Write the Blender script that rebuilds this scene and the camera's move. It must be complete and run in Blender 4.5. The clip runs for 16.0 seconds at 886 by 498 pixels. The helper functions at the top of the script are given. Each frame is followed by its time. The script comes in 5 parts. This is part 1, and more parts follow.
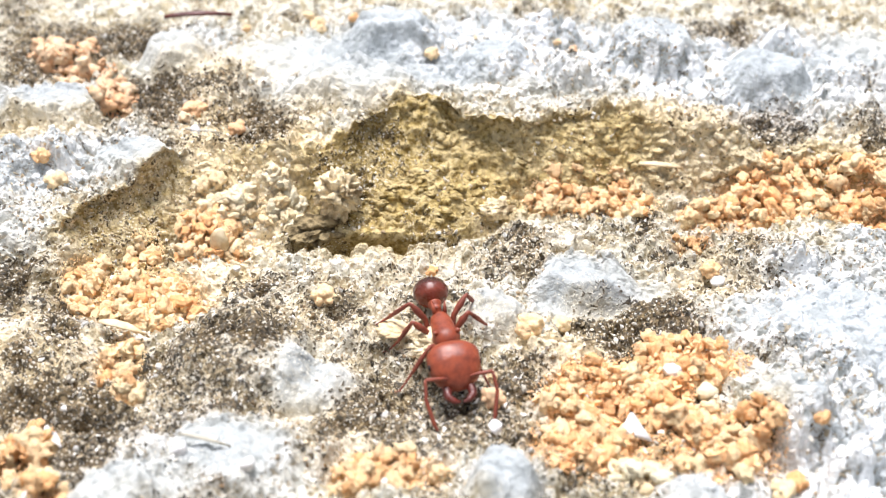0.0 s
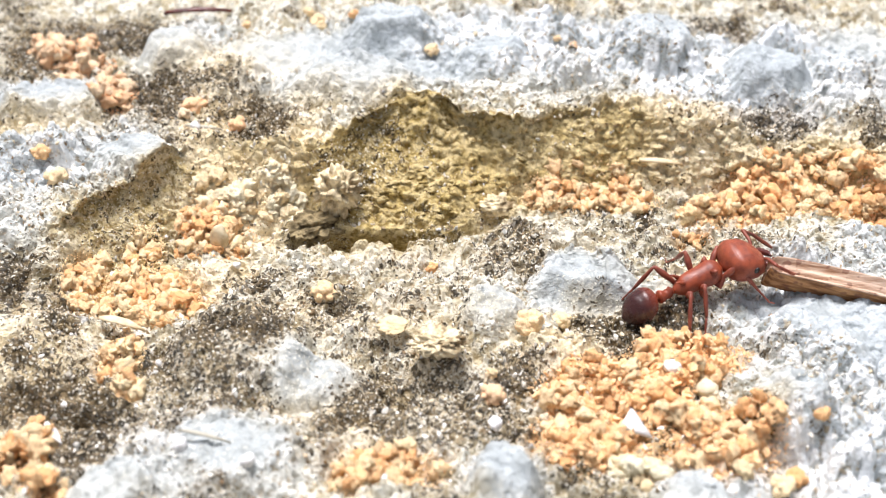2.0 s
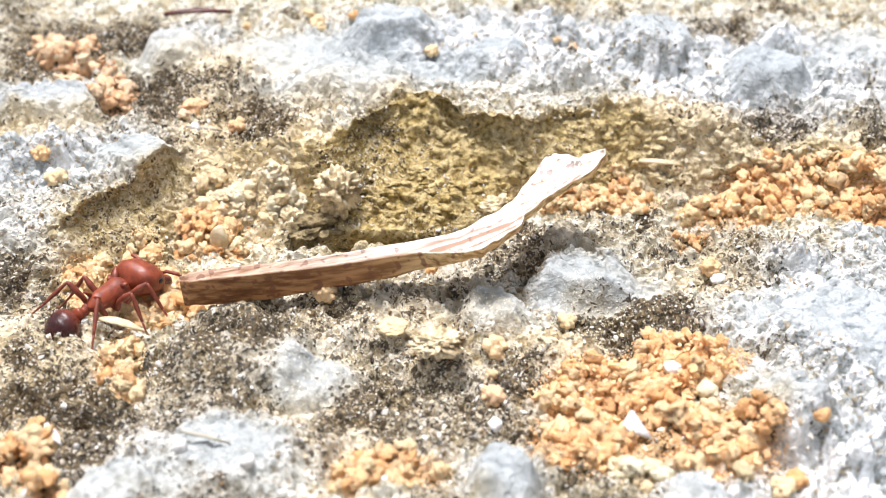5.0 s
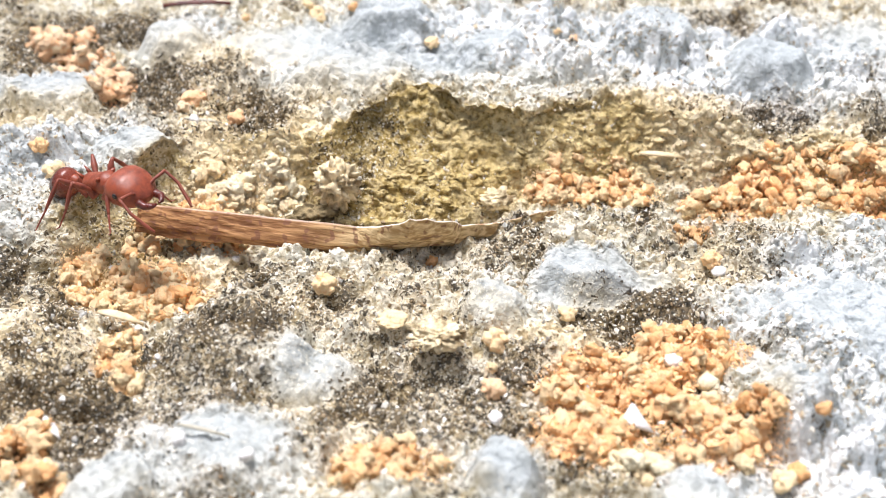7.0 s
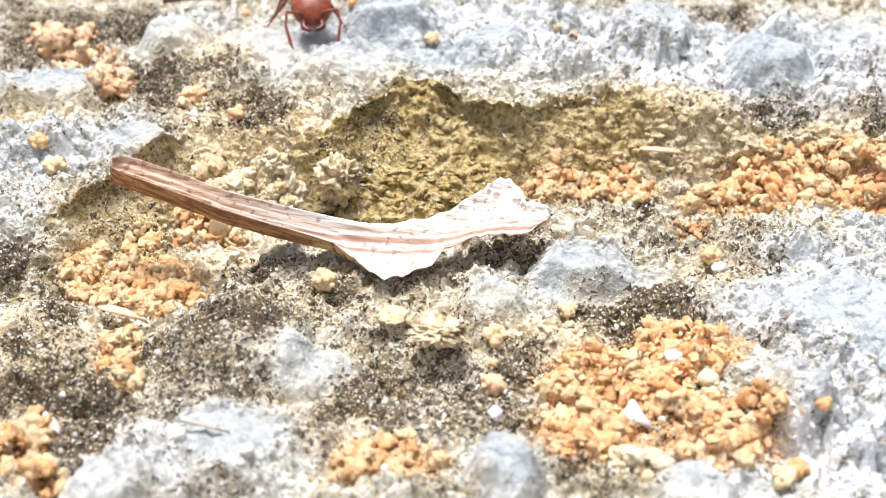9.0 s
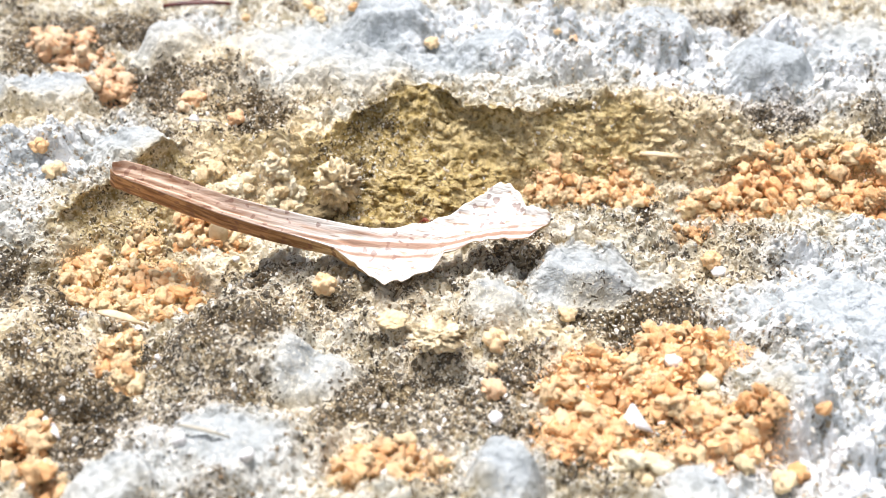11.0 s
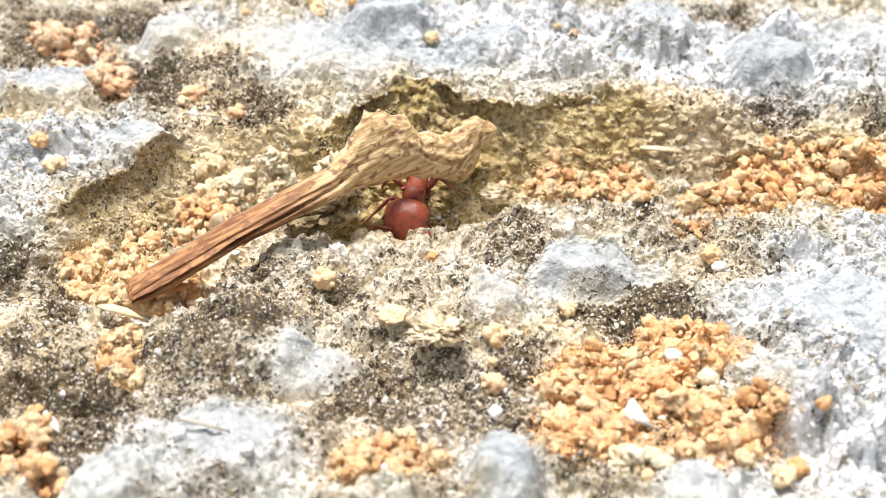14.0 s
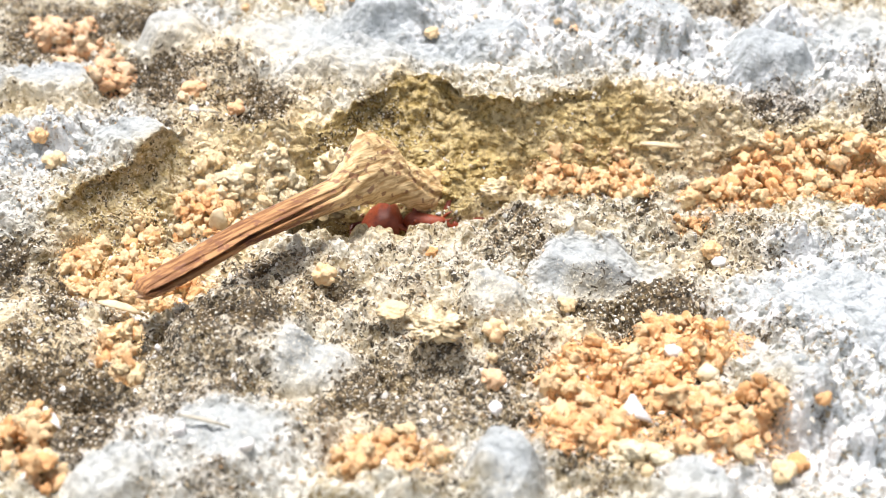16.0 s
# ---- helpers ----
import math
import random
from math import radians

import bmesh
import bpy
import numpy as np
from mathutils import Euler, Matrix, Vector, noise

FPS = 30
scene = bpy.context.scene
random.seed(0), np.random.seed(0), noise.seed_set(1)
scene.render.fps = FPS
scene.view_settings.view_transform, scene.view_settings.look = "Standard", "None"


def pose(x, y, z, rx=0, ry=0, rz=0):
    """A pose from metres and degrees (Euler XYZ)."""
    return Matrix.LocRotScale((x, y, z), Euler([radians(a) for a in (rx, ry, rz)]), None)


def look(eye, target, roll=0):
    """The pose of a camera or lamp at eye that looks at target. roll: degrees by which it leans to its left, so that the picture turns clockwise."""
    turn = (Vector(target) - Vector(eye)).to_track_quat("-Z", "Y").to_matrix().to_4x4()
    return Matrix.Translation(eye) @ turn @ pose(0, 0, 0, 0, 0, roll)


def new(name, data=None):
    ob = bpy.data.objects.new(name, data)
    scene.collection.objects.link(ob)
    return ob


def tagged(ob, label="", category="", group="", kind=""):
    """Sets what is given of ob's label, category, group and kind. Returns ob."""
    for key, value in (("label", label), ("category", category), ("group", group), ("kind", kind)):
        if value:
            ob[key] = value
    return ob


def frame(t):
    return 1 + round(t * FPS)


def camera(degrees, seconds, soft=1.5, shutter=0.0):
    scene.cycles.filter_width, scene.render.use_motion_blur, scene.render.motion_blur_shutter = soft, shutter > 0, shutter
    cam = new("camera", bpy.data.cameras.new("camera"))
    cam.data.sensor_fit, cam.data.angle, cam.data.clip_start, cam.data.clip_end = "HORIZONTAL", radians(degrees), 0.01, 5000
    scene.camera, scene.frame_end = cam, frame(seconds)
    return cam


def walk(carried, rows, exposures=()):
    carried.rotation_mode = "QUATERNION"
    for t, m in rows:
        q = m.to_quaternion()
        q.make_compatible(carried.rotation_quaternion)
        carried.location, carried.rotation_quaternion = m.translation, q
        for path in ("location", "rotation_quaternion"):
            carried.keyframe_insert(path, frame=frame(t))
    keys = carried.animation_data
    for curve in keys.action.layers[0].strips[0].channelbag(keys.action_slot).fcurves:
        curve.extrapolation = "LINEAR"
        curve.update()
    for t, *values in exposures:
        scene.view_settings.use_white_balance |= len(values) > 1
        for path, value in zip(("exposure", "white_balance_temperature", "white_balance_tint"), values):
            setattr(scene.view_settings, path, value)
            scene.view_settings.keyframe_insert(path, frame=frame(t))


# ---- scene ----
cam = camera(36, 16.0, soft=1.0)
PATH = [
    (0.0, pose(0, -0.05934, 0.04636, 52.558)),
    (0.5, pose(0, -0.05934, 0.04636, 52.435)),
    (1.0, pose(0, -0.05934, 0.04636, 52.368)),
    (1.5, pose(0, -0.05934, 0.04636, 52.366)),
    (2.0, pose(0, -0.05934, 0.04636, 52.404)),
    (2.5, pose(0, -0.05934, 0.04636, 52.394)),
    (3.0, pose(0, -0.05934, 0.04636, 52.456)),
    (3.5, pose(0, -0.05934, 0.04636, 52.427)),
    (4.0, pose(0, -0.05934, 0.04636, 52.463)),
    (6.5, pose(0, -0.05920, 0.04625, 52.290)),
    (7.0, pose(0, -0.05910, 0.04617, 52.145)),
    (7.5, pose(0, -0.05910, 0.04617, 52.036)),
    (8.0, pose(0, -0.05910, 0.04617, 51.964)),
    (8.5, pose(0, -0.05910, 0.04617, 52.000)),
    (9.0, pose(0, -0.05910, 0.04617, 51.964)),
    (11.5, pose(0, -0.05910, 0.04617, 52.180)),
    (12.0, pose(0, -0.05910, 0.04617, 52.114)),
    (12.5, pose(0, -0.05910, 0.04617, 52.104)),
    (13.0, pose(0, -0.05910, 0.04617, 51.896)),
    (13.5, pose(0, -0.05910, 0.04617, 52.000)),
    (14.0, pose(0, -0.05910, 0.04617, 51.926)),
    (14.5, pose(0, -0.05910, 0.04617, 51.891)),
    (15.0, pose(0, -0.05910, 0.04617, 51.817)),
    (15.5, pose(0, -0.05910, 0.04617, 51.670)),
    (16.0, pose(0, -0.05910, 0.04617, 51.746)),
]
cam.data.dof.use_dof, cam.data.dof.focus_distance, cam.data.dof.aperture_fstop = True, 0.0745, 62.0
walk(cam, PATH, exposures=[(0.0, 1.21, 6170, 12), (0.5, 1.17, 6170, 12), (1.0, 1.11, 6170, 12), (4.0, 1.11, 6190, 12), (12.0, 1.10, 6220, 12), (12.5, 1.10, 6330, 12), (16.0, 1.12, 6410, 12)])

# ---- daylight: a bright overcast sky with a soft high sun ----
world = bpy.data.worlds.new("sky")
scene.world = world
world.use_nodes = True
_sky = world.node_tree.nodes.new("ShaderNodeTexSky")
_sky.sky_type, _sky.sun_disc = "NISHITA", False
_sky.sun_elevation, _sky.sun_rotation = radians(74), radians(336)
_sky.air_density, _sky.dust_density = 1.0, 3.0
_haze = world.node_tree.nodes.new("ShaderNodeHueSaturation")
_haze.inputs["Saturation"].default_value = 0.35
world.node_tree.links.new(_sky.outputs[0], _haze.inputs["Color"])
world.node_tree.links.new(_haze.outputs[0], world.node_tree.nodes["Background"].inputs[0])
world.node_tree.nodes["Background"].inputs[1].default_value = 0.058
_sun = bpy.data.lights.new("sun", "SUN")
_sun.energy, _sun.angle, _sun.color = 2.72, radians(20), (1.0, 0.96, 0.93)
new("sun", _sun).matrix_world = look((-0.11, 0.25, 0.962), (0, 0, 0))


# ---- materials ----
class Graph:
    """A short way to write a node material; coordinates are in millimetres."""

    def __init__(self, name):
        self.mat = bpy.data.materials.new(name)
        self.mat.use_nodes = True
        self.tree = self.mat.node_tree
        self.shader = self.tree.nodes["Principled BSDF"]
        self.shader.inputs["Specular IOR Level"].default_value = 0.3
        at = self.node("ShaderNodeTexCoord")
        self.place = self.maths("SCALE", at.outputs["Object"], 1000.0)

    def node(self, kind, **sets):
        n = self.tree.nodes.new(kind)
        for key, value in sets.items():
            n.inputs[key.replace("_", " ")].default_value = value
        return n

    def put(self, socket, value):
        if isinstance(value, bpy.types.NodeSocket):
            self.tree.links.new(value, socket)
        else:
            socket.default_value = value

    def maths(self, op, a, b=0.0, c=0.0):
        if op == "SCALE":
            n = self.tree.nodes.new("ShaderNodeVectorMath")
            n.operation = "SCALE"
            self.put(n.inputs[0], a)
            self.put(n.inputs["Scale"], b)
            return n.outputs[0]
        n = self.tree.nodes.new("ShaderNodeMath")
        n.operation = op
        for i, v in enumerate((a, b, c)):
            self.put(n.inputs[i], v)
        return n.outputs[0]

    def noise(self, scale, detail=4.0, rough=0.55, warp=0.0):
        n = self.node("ShaderNodeTexNoise", Scale=scale, Detail=detail, Roughness=rough, Distortion=warp)
        self.put(n.inputs["Vector"], self.place)
        return n.outputs["Fac"]

    def cells(self, scale, feature="F1"):
        n = self.node("ShaderNodeTexVoronoi", Scale=scale)
        n.feature = feature
        self.put(n.inputs["Vector"], self.place)
        return n.outputs["Distance"]

    def between(self, value, low, high, a=0.0, b=1.0):
        n = self.node("ShaderNodeMapRange", From_Min=low, From_Max=high, To_Min=a, To_Max=b)
        n.interpolation_type = "SMOOTHSTEP"
        self.put(n.inputs["Value"], value)
        return n.outputs[0]

    def mix(self, fac, a, b):
        n = self.tree.nodes.new("ShaderNodeMix")
        n.data_type = "RGBA"
        self.put(n.inputs[0], fac)
        for socket, v in ((n.inputs[6], a), (n.inputs[7], b)):
            self.put(socket, (*v, 1) if isinstance(v, tuple) else v)
        return n.outputs[2]

    def mask(self, name):
        n = self.tree.nodes.new("ShaderNodeAttribute")
        n.attribute_name = name
        return n.outputs["Fac"]

    def chance(self):
        return self.tree.nodes.new("ShaderNodeObjectInfo").outputs["Random"]

    def finish(self, colour, rough=0.8, height=None, depth=0.1):
        self.put(self.shader.inputs["Base Color"], (*colour, 1) if isinstance(colour, tuple) else colour)
        self.put(self.shader.inputs["Roughness"], rough)
        if height is not None:
            b = self.node("ShaderNodeBump", Strength=1.0, Distance=depth / 1000)
            self.put(b.inputs["Height"], height)
            self.tree.links.new(b.outputs[0], self.shader.inputs["Normal"])
        return self.mat


def limestone():
    g = Graph("weathered_limestone")
    coarse, fine, grit = g.noise(0.45, 4), g.noise(1.7, 4, 0.6, 0.4), g.noise(3.4, 3.5, 0.60, 0.5)
    speck = g.maths("MULTIPLY_ADD", grit, 0.62, g.maths("MULTIPLY", fine, 0.38))
    stone = g.mix(g.between(coarse, 0.36, 0.64), (0.46, 0.39, 0.245), (0.70, 0.665, 0.56))
    stone = g.mix(g.between(fine, 0.44, 0.60, 0.0, 0.85), stone, (0.82, 0.80, 0.70))
    cool = g.mix(g.between(g.noise(1.1, 3, 0.6), 0.40, 0.58), (0.31, 0.34, 0.345), (0.58, 0.62, 0.645))
    cool = g.mix(g.between(g.mask("grain"), 0.25, 0.85), cool, (0.86, 0.885, 0.90))
    stone = g.mix(g.maths("MULTIPLY", g.mask("cool"), 0.9), stone, cool)
    stone = g.mix(g.maths("MULTIPLY", g.between(grit, 0.36, 0.47, 0.85, 0.0), g.between(g.maths("MAXIMUM", g.mask("grain"), g.mask("blue")), 0.2, 0.7, 1.0, 0.2)), stone, (0.27, 0.20, 0.105))
    stone = g.mix(g.maths("MULTIPLY", g.mask("cream"), g.between(fine, 0.3, 0.6, 0.40, 1.0)), stone, (0.86, 0.70, 0.43))
    stone = g.mix(g.maths("MULTIPLY", g.mask("blue"), g.between(grit, 0.25, 0.7, 0.95, 0.55)), stone, (0.345, 0.375, 0.385))
    stone = g.mix(g.maths("MULTIPLY", g.mask("ochre"), g.between(fine, 0.3, 0.6, 0.5, 1.0)), stone, (0.74, 0.42, 0.16))
    grime = g.maths("MULTIPLY", g.maths("MAXIMUM", g.maths("SUBTRACT", g.maths("MULTIPLY_ADD", g.mask("algae"), -0.6, g.mask("dirt")), g.mask("blue")), 0.0), g.between(speck, 0.40, 0.58, 0.80, 0.15))
    stone = g.mix(grime, stone, g.mix(g.between(fine, 0.35, 0.65), (0.175, 0.118, 0.052), (0.46, 0.36, 0.20)))
    moss = g.mix(g.between(speck, 0.40, 0.58), (0.22, 0.145, 0.03), (0.53, 0.385, 0.12))
    moss = g.mix(g.between(g.cells(2.8), 0.20, 0.06, 0.0, 0.6), moss, (0.84, 0.72, 0.42))
    stone = g.mix(g.maths("MULTIPLY", g.mask("algae"), g.between(fine, 0.2, 0.6, 1.0, 0.8)), stone, moss)
    # dark lichen: scattered flecks on bare stone, a close olive-brown crust where it thrives
    thrive = g.maths("MULTIPLY_ADD", g.mask("dirt"), 0.19, g.maths("MULTIPLY_ADD", coarse, -0.14, 0.035))
    thrive = g.maths("SUBTRACT", thrive, g.maths("MULTIPLY", g.mask("blue"), 0.13))
    thrive = g.maths("SUBTRACT", thrive, g.maths("MULTIPLY", g.mask("grain"), 0.06))
    thrive = g.maths("SUBTRACT", thrive, g.maths("MULTIPLY", g.mask("algae"), 0.04))
    dots = g.between(g.maths("ADD", speck, thrive), 0.570, 0.600)
    crust = g.mix(g.between(g.noise(5.0, 2), 0.38, 0.62), (0.012, 0.007, 0.003), (0.115, 0.074, 0.030))
    stone = g.mix(g.maths("MULTIPLY", dots, 0.90), stone, crust)
    glint = g.maths("MULTIPLY", g.between(g.noise(6.5, 2, 0.5), 0.60, 0.66), g.between(g.mask("dirt"), 0.1, 0.5, 0.0, 0.85))
    stone = g.mix(glint, stone, (0.84, 0.80, 0.68))
    lift = g.maths("ADD", g.maths("MULTIPLY", fine, 0.7), g.maths("MULTIPLY", grit, 0.6))
    lift = g.maths("MULTIPLY", lift, g.between(g.mask("blue"), 0.1, 0.8, 1.0, 0.6))
    return g.finish(stone, g.between(g.mask("blue"), 0, 1, 0.85, 0.55), lift, 0.38)


def crumb_stuff(name, pale, deep):
    g = Graph(name)
    fine = g.noise(4.0, 3)
    colour = g.mix(g.between(g.maths("MULTIPLY_ADD", g.chance(), 0.5, g.maths("MULTIPLY", fine, 0.5)), 0.25, 0.75), pale, deep)
    colour = g.mix(g.between(fine, 0.56, 0.75, 0.0, 0.35), colour, tuple(0.6 * a for a in deep))
    return g.finish(colour, 0.85, g.noise(6.0, 4, 0.65), 0.14)


def grit_stuff(name, pale, deep):
    g = Graph(name)
    one = g.tree.nodes.new("ShaderNodeNewGeometry").outputs["Random Per Island"]
    colour = g.mix(g.between(one, 0.1, 0.9), pale, deep)
    return g.finish(g.mix(g.between(g.noise(9.0, 3), 0.5, 0.75, 0.0, 0.5), colour, tuple(0.5 * a for a in deep)), 0.8)


def plain_stuff(name, light, dark, scale, rough=0.7, depth=0.05):
    g = Graph(name)
    return g.finish(g.mix(g.between(g.noise(scale, 4), 0.35, 0.7), light, dark), rough, g.noise(scale * 2.5, 3), depth)


def stalk_stuff():
    g = Graph("dry_stalk_skin")
    long = g.node("ShaderNodeTexNoise", Scale=1.0, Detail=4.0)
    stretch = g.tree.nodes.new("ShaderNodeVectorMath")
    stretch.operation = "MULTIPLY"
    g.put(stretch.inputs[0], g.place)
    stretch.inputs[1].default_value = (0.35, 4.0, 4.0)
    g.put(long.inputs["Vector"], stretch.outputs[0])
    streak, spots = long.outputs["Fac"], g.noise(2.0, 1)
    stem_face = g.mix(g.between(streak, 0.30, 0.70), (0.36, 0.20, 0.115), (0.72, 0.55, 0.42))
    blade_face = g.mix(g.between(streak, 0.30, 0.46), (0.50, 0.36, 0.25), (0.80, 0.765, 0.705))
    stem_back = g.mix(g.between(streak, 0.35, 0.65), (0.19, 0.078, 0.029), (0.48, 0.25, 0.105))
    blade_back = g.mix(g.between(streak, 0.35, 0.65), (0.40, 0.245, 0.10), (0.76, 0.57, 0.31))
    face = g.mix(g.mask("along"), stem_face, blade_face)
    face = g.mix(g.maths("MULTIPLY", g.between(g.maths("MULTIPLY_ADD", streak, 0.6, g.mask("vein")), 0.45, 0.95, 0.0, 0.9), g.mask("along")), face, (0.32, 0.165, 0.09))
    back = g.mix(g.maths("POWER", g.mask("along"), 5.0), stem_back, blade_back)
    back = g.mix(g.between(spots, 0.585, 0.66, 0.0, 0.75), back, (0.20, 0.085, 0.05))
    face = g.mix(g.between(spots, 0.63, 0.67, 0.0, 0.6), face, (0.22, 0.10, 0.07))
    return g.finish(g.mix(g.mask("face"), back, face), 0.6, streak, 0.14)


def shell_stuff(name, red, dark, rough=0.32):
    g = Graph(name)
    fine = g.noise(2.2, 5, 0.6)
    mat = g.finish(g.mix(g.between(fine, 0.3, 0.75), red, dark), g.between(fine, 0.3, 0.7, rough, rough + 0.2), g.noise(14.0, 3), 0.018)
    g.shader.inputs["Specular IOR Level"].default_value = 0.5
    return mat


LIMESTONE = limestone()
CRUMB = crumb_stuff("orange_crumb", (0.98, 0.775, 0.47), (0.96, 0.525, 0.23))
CRUMB_FAR = crumb_stuff("rusty_crumb", (0.97, 0.75, 0.50), (0.95, 0.58, 0.32))
CRUMB_PALE = crumb_stuff("pale_crumb", (0.97, 0.88, 0.64), (0.95, 0.74, 0.44))
CHALK = plain_stuff("white_chip", (0.84, 0.82, 0.80), (0.58, 0.55, 0.53), 1.6)
STRAW = plain_stuff("straw", (0.72, 0.60, 0.40), (0.50, 0.37, 0.20), 1.2, 0.6)
CLOD = plain_stuff("earth_clod", (0.90, 0.76, 0.50), (0.24, 0.165, 0.08), 1.5, 0.9, 0.2)
MOSSY = plain_stuff("mossy_clod", (0.36, 0.28, 0.15), (0.07, 0.05, 0.022), 2.2, 0.9, 0.2)
DULL = plain_stuff("dull_straw", (0.46, 0.43, 0.35), (0.33, 0.30, 0.23), 1.2)
GRIT_PALE = grit_stuff("pale_grit", (0.86, 0.84, 0.79), (0.62, 0.52, 0.36))
GRAIN_PALE = crumb_stuff("pale_grain", (0.86, 0.84, 0.79), (0.66, 0.56, 0.40))
GRAIN_EARTH = crumb_stuff("earth_grain", (0.80, 0.62, 0.40), (0.34, 0.23, 0.12))
GRIT_EARTH = grit_stuff("earth_grit", (0.76, 0.60, 0.40), (0.26, 0.17, 0.09))
STALK = stalk_stuff()
SHELL = shell_stuff("red_brown_shell", (0.30, 0.062, 0.024), (0.15, 0.027, 0.012))
SHELL_DARK = shell_stuff("dark_shell", (0.13, 0.022, 0.014), (0.045, 0.010, 0.008), 0.25)
LEG_SHELL = shell_stuff("leg_shell", (0.26, 0.060, 0.030), (0.14, 0.030, 0.018), 0.4)


def gaster_stuff():
    g = Graph("gaster_shell")
    along_x = g.tree.nodes.new("ShaderNodeSeparateXYZ")
    g.put(along_x.inputs[0], g.place)
    fine = g.noise(2.2, 5, 0.6)
    end = g.between(g.maths("MULTIPLY_ADD", fine, 0.5, along_x.outputs[0]), -3.7, -2.5)
    mat = g.finish(g.mix(end, (0.040, 0.010, 0.008), (0.20, 0.040, 0.020)), g.between(fine, 0.3, 0.7, 0.2, 0.35), g.noise(14.0, 3), 0.015)
    g.shader.inputs["Specular IOR Level"].default_value = 0.5
    return mat


GASTER_SHELL = gaster_stuff()
EYE = shell_stuff("eye_shell", (0.012, 0.008, 0.007), (0.02, 0.01, 0.01), 0.15)


# ---- ground relief, in millimetres ----
LIP = [(-26.9, -1.2), (-21.8, 1.7), (-20.2, 3.3), (-18.9, 4.9), (-17.2, 6.4), (-15.8, 8.4), (-14.6, 9.2), (-12.2, 8.9), (-9.5, 8.8), (-7.1, 8.8), (-5.5, 9.9), (-4.2, 11.3), (-2.9, 12.9), (-1.7, 13.4), (-0.5, 12.2), (2.2, 10.9), (5.3, 10.6), (7.4, 12.1), (11.0, 12.7), (13.0, 12.1), (15.9, 11.0), (17.7, 11.4), (21.0, 10.3), (26.2, 8.6)]
FOOT = [(-26.5, -3.5), (-21.4, -1.9), (-20.4, 0.9), (-19.0, 2.0), (-17.3, 3.4), (-15.8, 4.2), (-14.8, 4.4), (-12.5, 4.6), (-9.8, 5.0), (-7.7, 6.2), (-4.9, 6.9), (-1.5, 6.8), (1.9, 7.2), (4.0, 8.3), (7.5, 8.8), (11.0, 9.0), (14.4, 8.9), (17.9, 8.6), (21.4, 7.4), (27.1, 6.0)]
CREST = [(-25.6, -6.5), (-20.3, -5.0), (-18.6, -5.8), (-17.0, -6.5), (-15.6, -6.6), (-14.2, -6.1), (-12.9, -4.5), (-11.6, -3.1), (-10.2, -1.4), (-9.2, 0.7), (-7.7, 1.5), (-5.8, 1.7), (-2.7, 2.0), (1.8, 2.4), (3.7, 2.8), (6.9, 2.8), (10.1, 2.8), (13.3, 2.6), (16.4, 2.4), (25.0, 2.4)]
# the slab's lower edge comes forward into the pit
FOOT_IN = [(-9.5, 0.0), (-7.5, 1.4), (-5, 1.9), (0.3, 2.1), (2.0, 1.2), (3.8, 0.0)]
BACK_Z = [(-27, 1.0), (-20, 1.3), (-16, 1.6), (-10, 1.9), (-5.5, 2.5), (5, 2.5), (13, 2.0), (18, 1.8), (26, 1.2)]
FLOOR_Z = [(-27, 0.0), (-22, -0.6), (-20, -1.8), (-16, -2.0), (-13, -1.7), (-9, -2.1), (-8, -4.5), (-6.5, -6.8), (-3, -7.6), (-1.5, -7.4), (-0.3, -6.0), (1.2, -3.2), (2.4, -2.1), (4, -2.0), (10, -1.6), (26, -1.4)]
_table = np.random.RandomState(7).rand(512, 512)


def along(curve, x):
    a, b = zip(*curve)
    return np.interp(x, a, b)


def lattice(x, y, size, k=0):
    """Smooth noise between 0 and 1 with cells of that size."""
    u, v = x / size + 37.13 * k + 91, y / size + 17.7 * k + 53
    i, j = np.floor(u).astype(int), np.floor(v).astype(int)
    f, g = u - i, v - j
    f, g = f * f * (3 - 2 * f), g * g * (3 - 2 * g)
    i0, i1, j0, j1 = i % 512, (i + 1) % 512, j % 512, (j + 1) % 512
    return (_table[i0, j0] * (1 - f) + _table[i1, j0] * f) * (1 - g) + (_table[i0, j1] * (1 - f) + _table[i1, j1] * f) * g


def fractal(x, y, size, octaves, k=0, gain=0.5):
    total, amp, norm = 0, 1.0, 0
    for n in range(octaves):
        total = total + amp * lattice(x, y, size / 2**n, k + n)
        norm, amp = norm + amp, amp * gain
    return total / norm


def step(t):
    t = np.clip(t, 0, 1)
    return t * t * (3 - 2 * t)


# a fan of fine rows and columns in front, and coarse ones out to the horizon
_near = np.concatenate([np.arange(-22, -2, 0.075), np.arange(-2, 14, 0.034), np.arange(14, 33, 0.09)])
_far = 33 + 0.3 * (1.35 ** np.arange(1, 32) - 1)
_behind = -22 - 0.3 * (1.35 ** np.arange(1, 32) - 1)
ROWS = np.concatenate([_behind[::-1], _near, _far])
_side = 1 + 0.02 * (1.35 ** np.arange(1, 32) - 1)
COLS = np.concatenate([-_side[::-1], np.linspace(-1, 1, 860), _side])
SPREAD = 20 + 14 * np.clip((ROWS + 22) / 55, 0, 1)
Y = np.repeat(ROWS[:, None], len(COLS), 1)
X = SPREAD[:, None] * COLS[None, :]
MASK = {k: np.zeros(X.shape) for k in ("dirt", "cream", "blue", "algae", "ochre", "cool", "grain")}
LUMPS = np.zeros(X.shape)
_wx, _wy = X + 1.6 * (fractal(X, Y, 2.2, 4, 3) - 0.5), Y + 1.6 * (fractal(X, Y, 2.2, 4, 9) - 0.5)


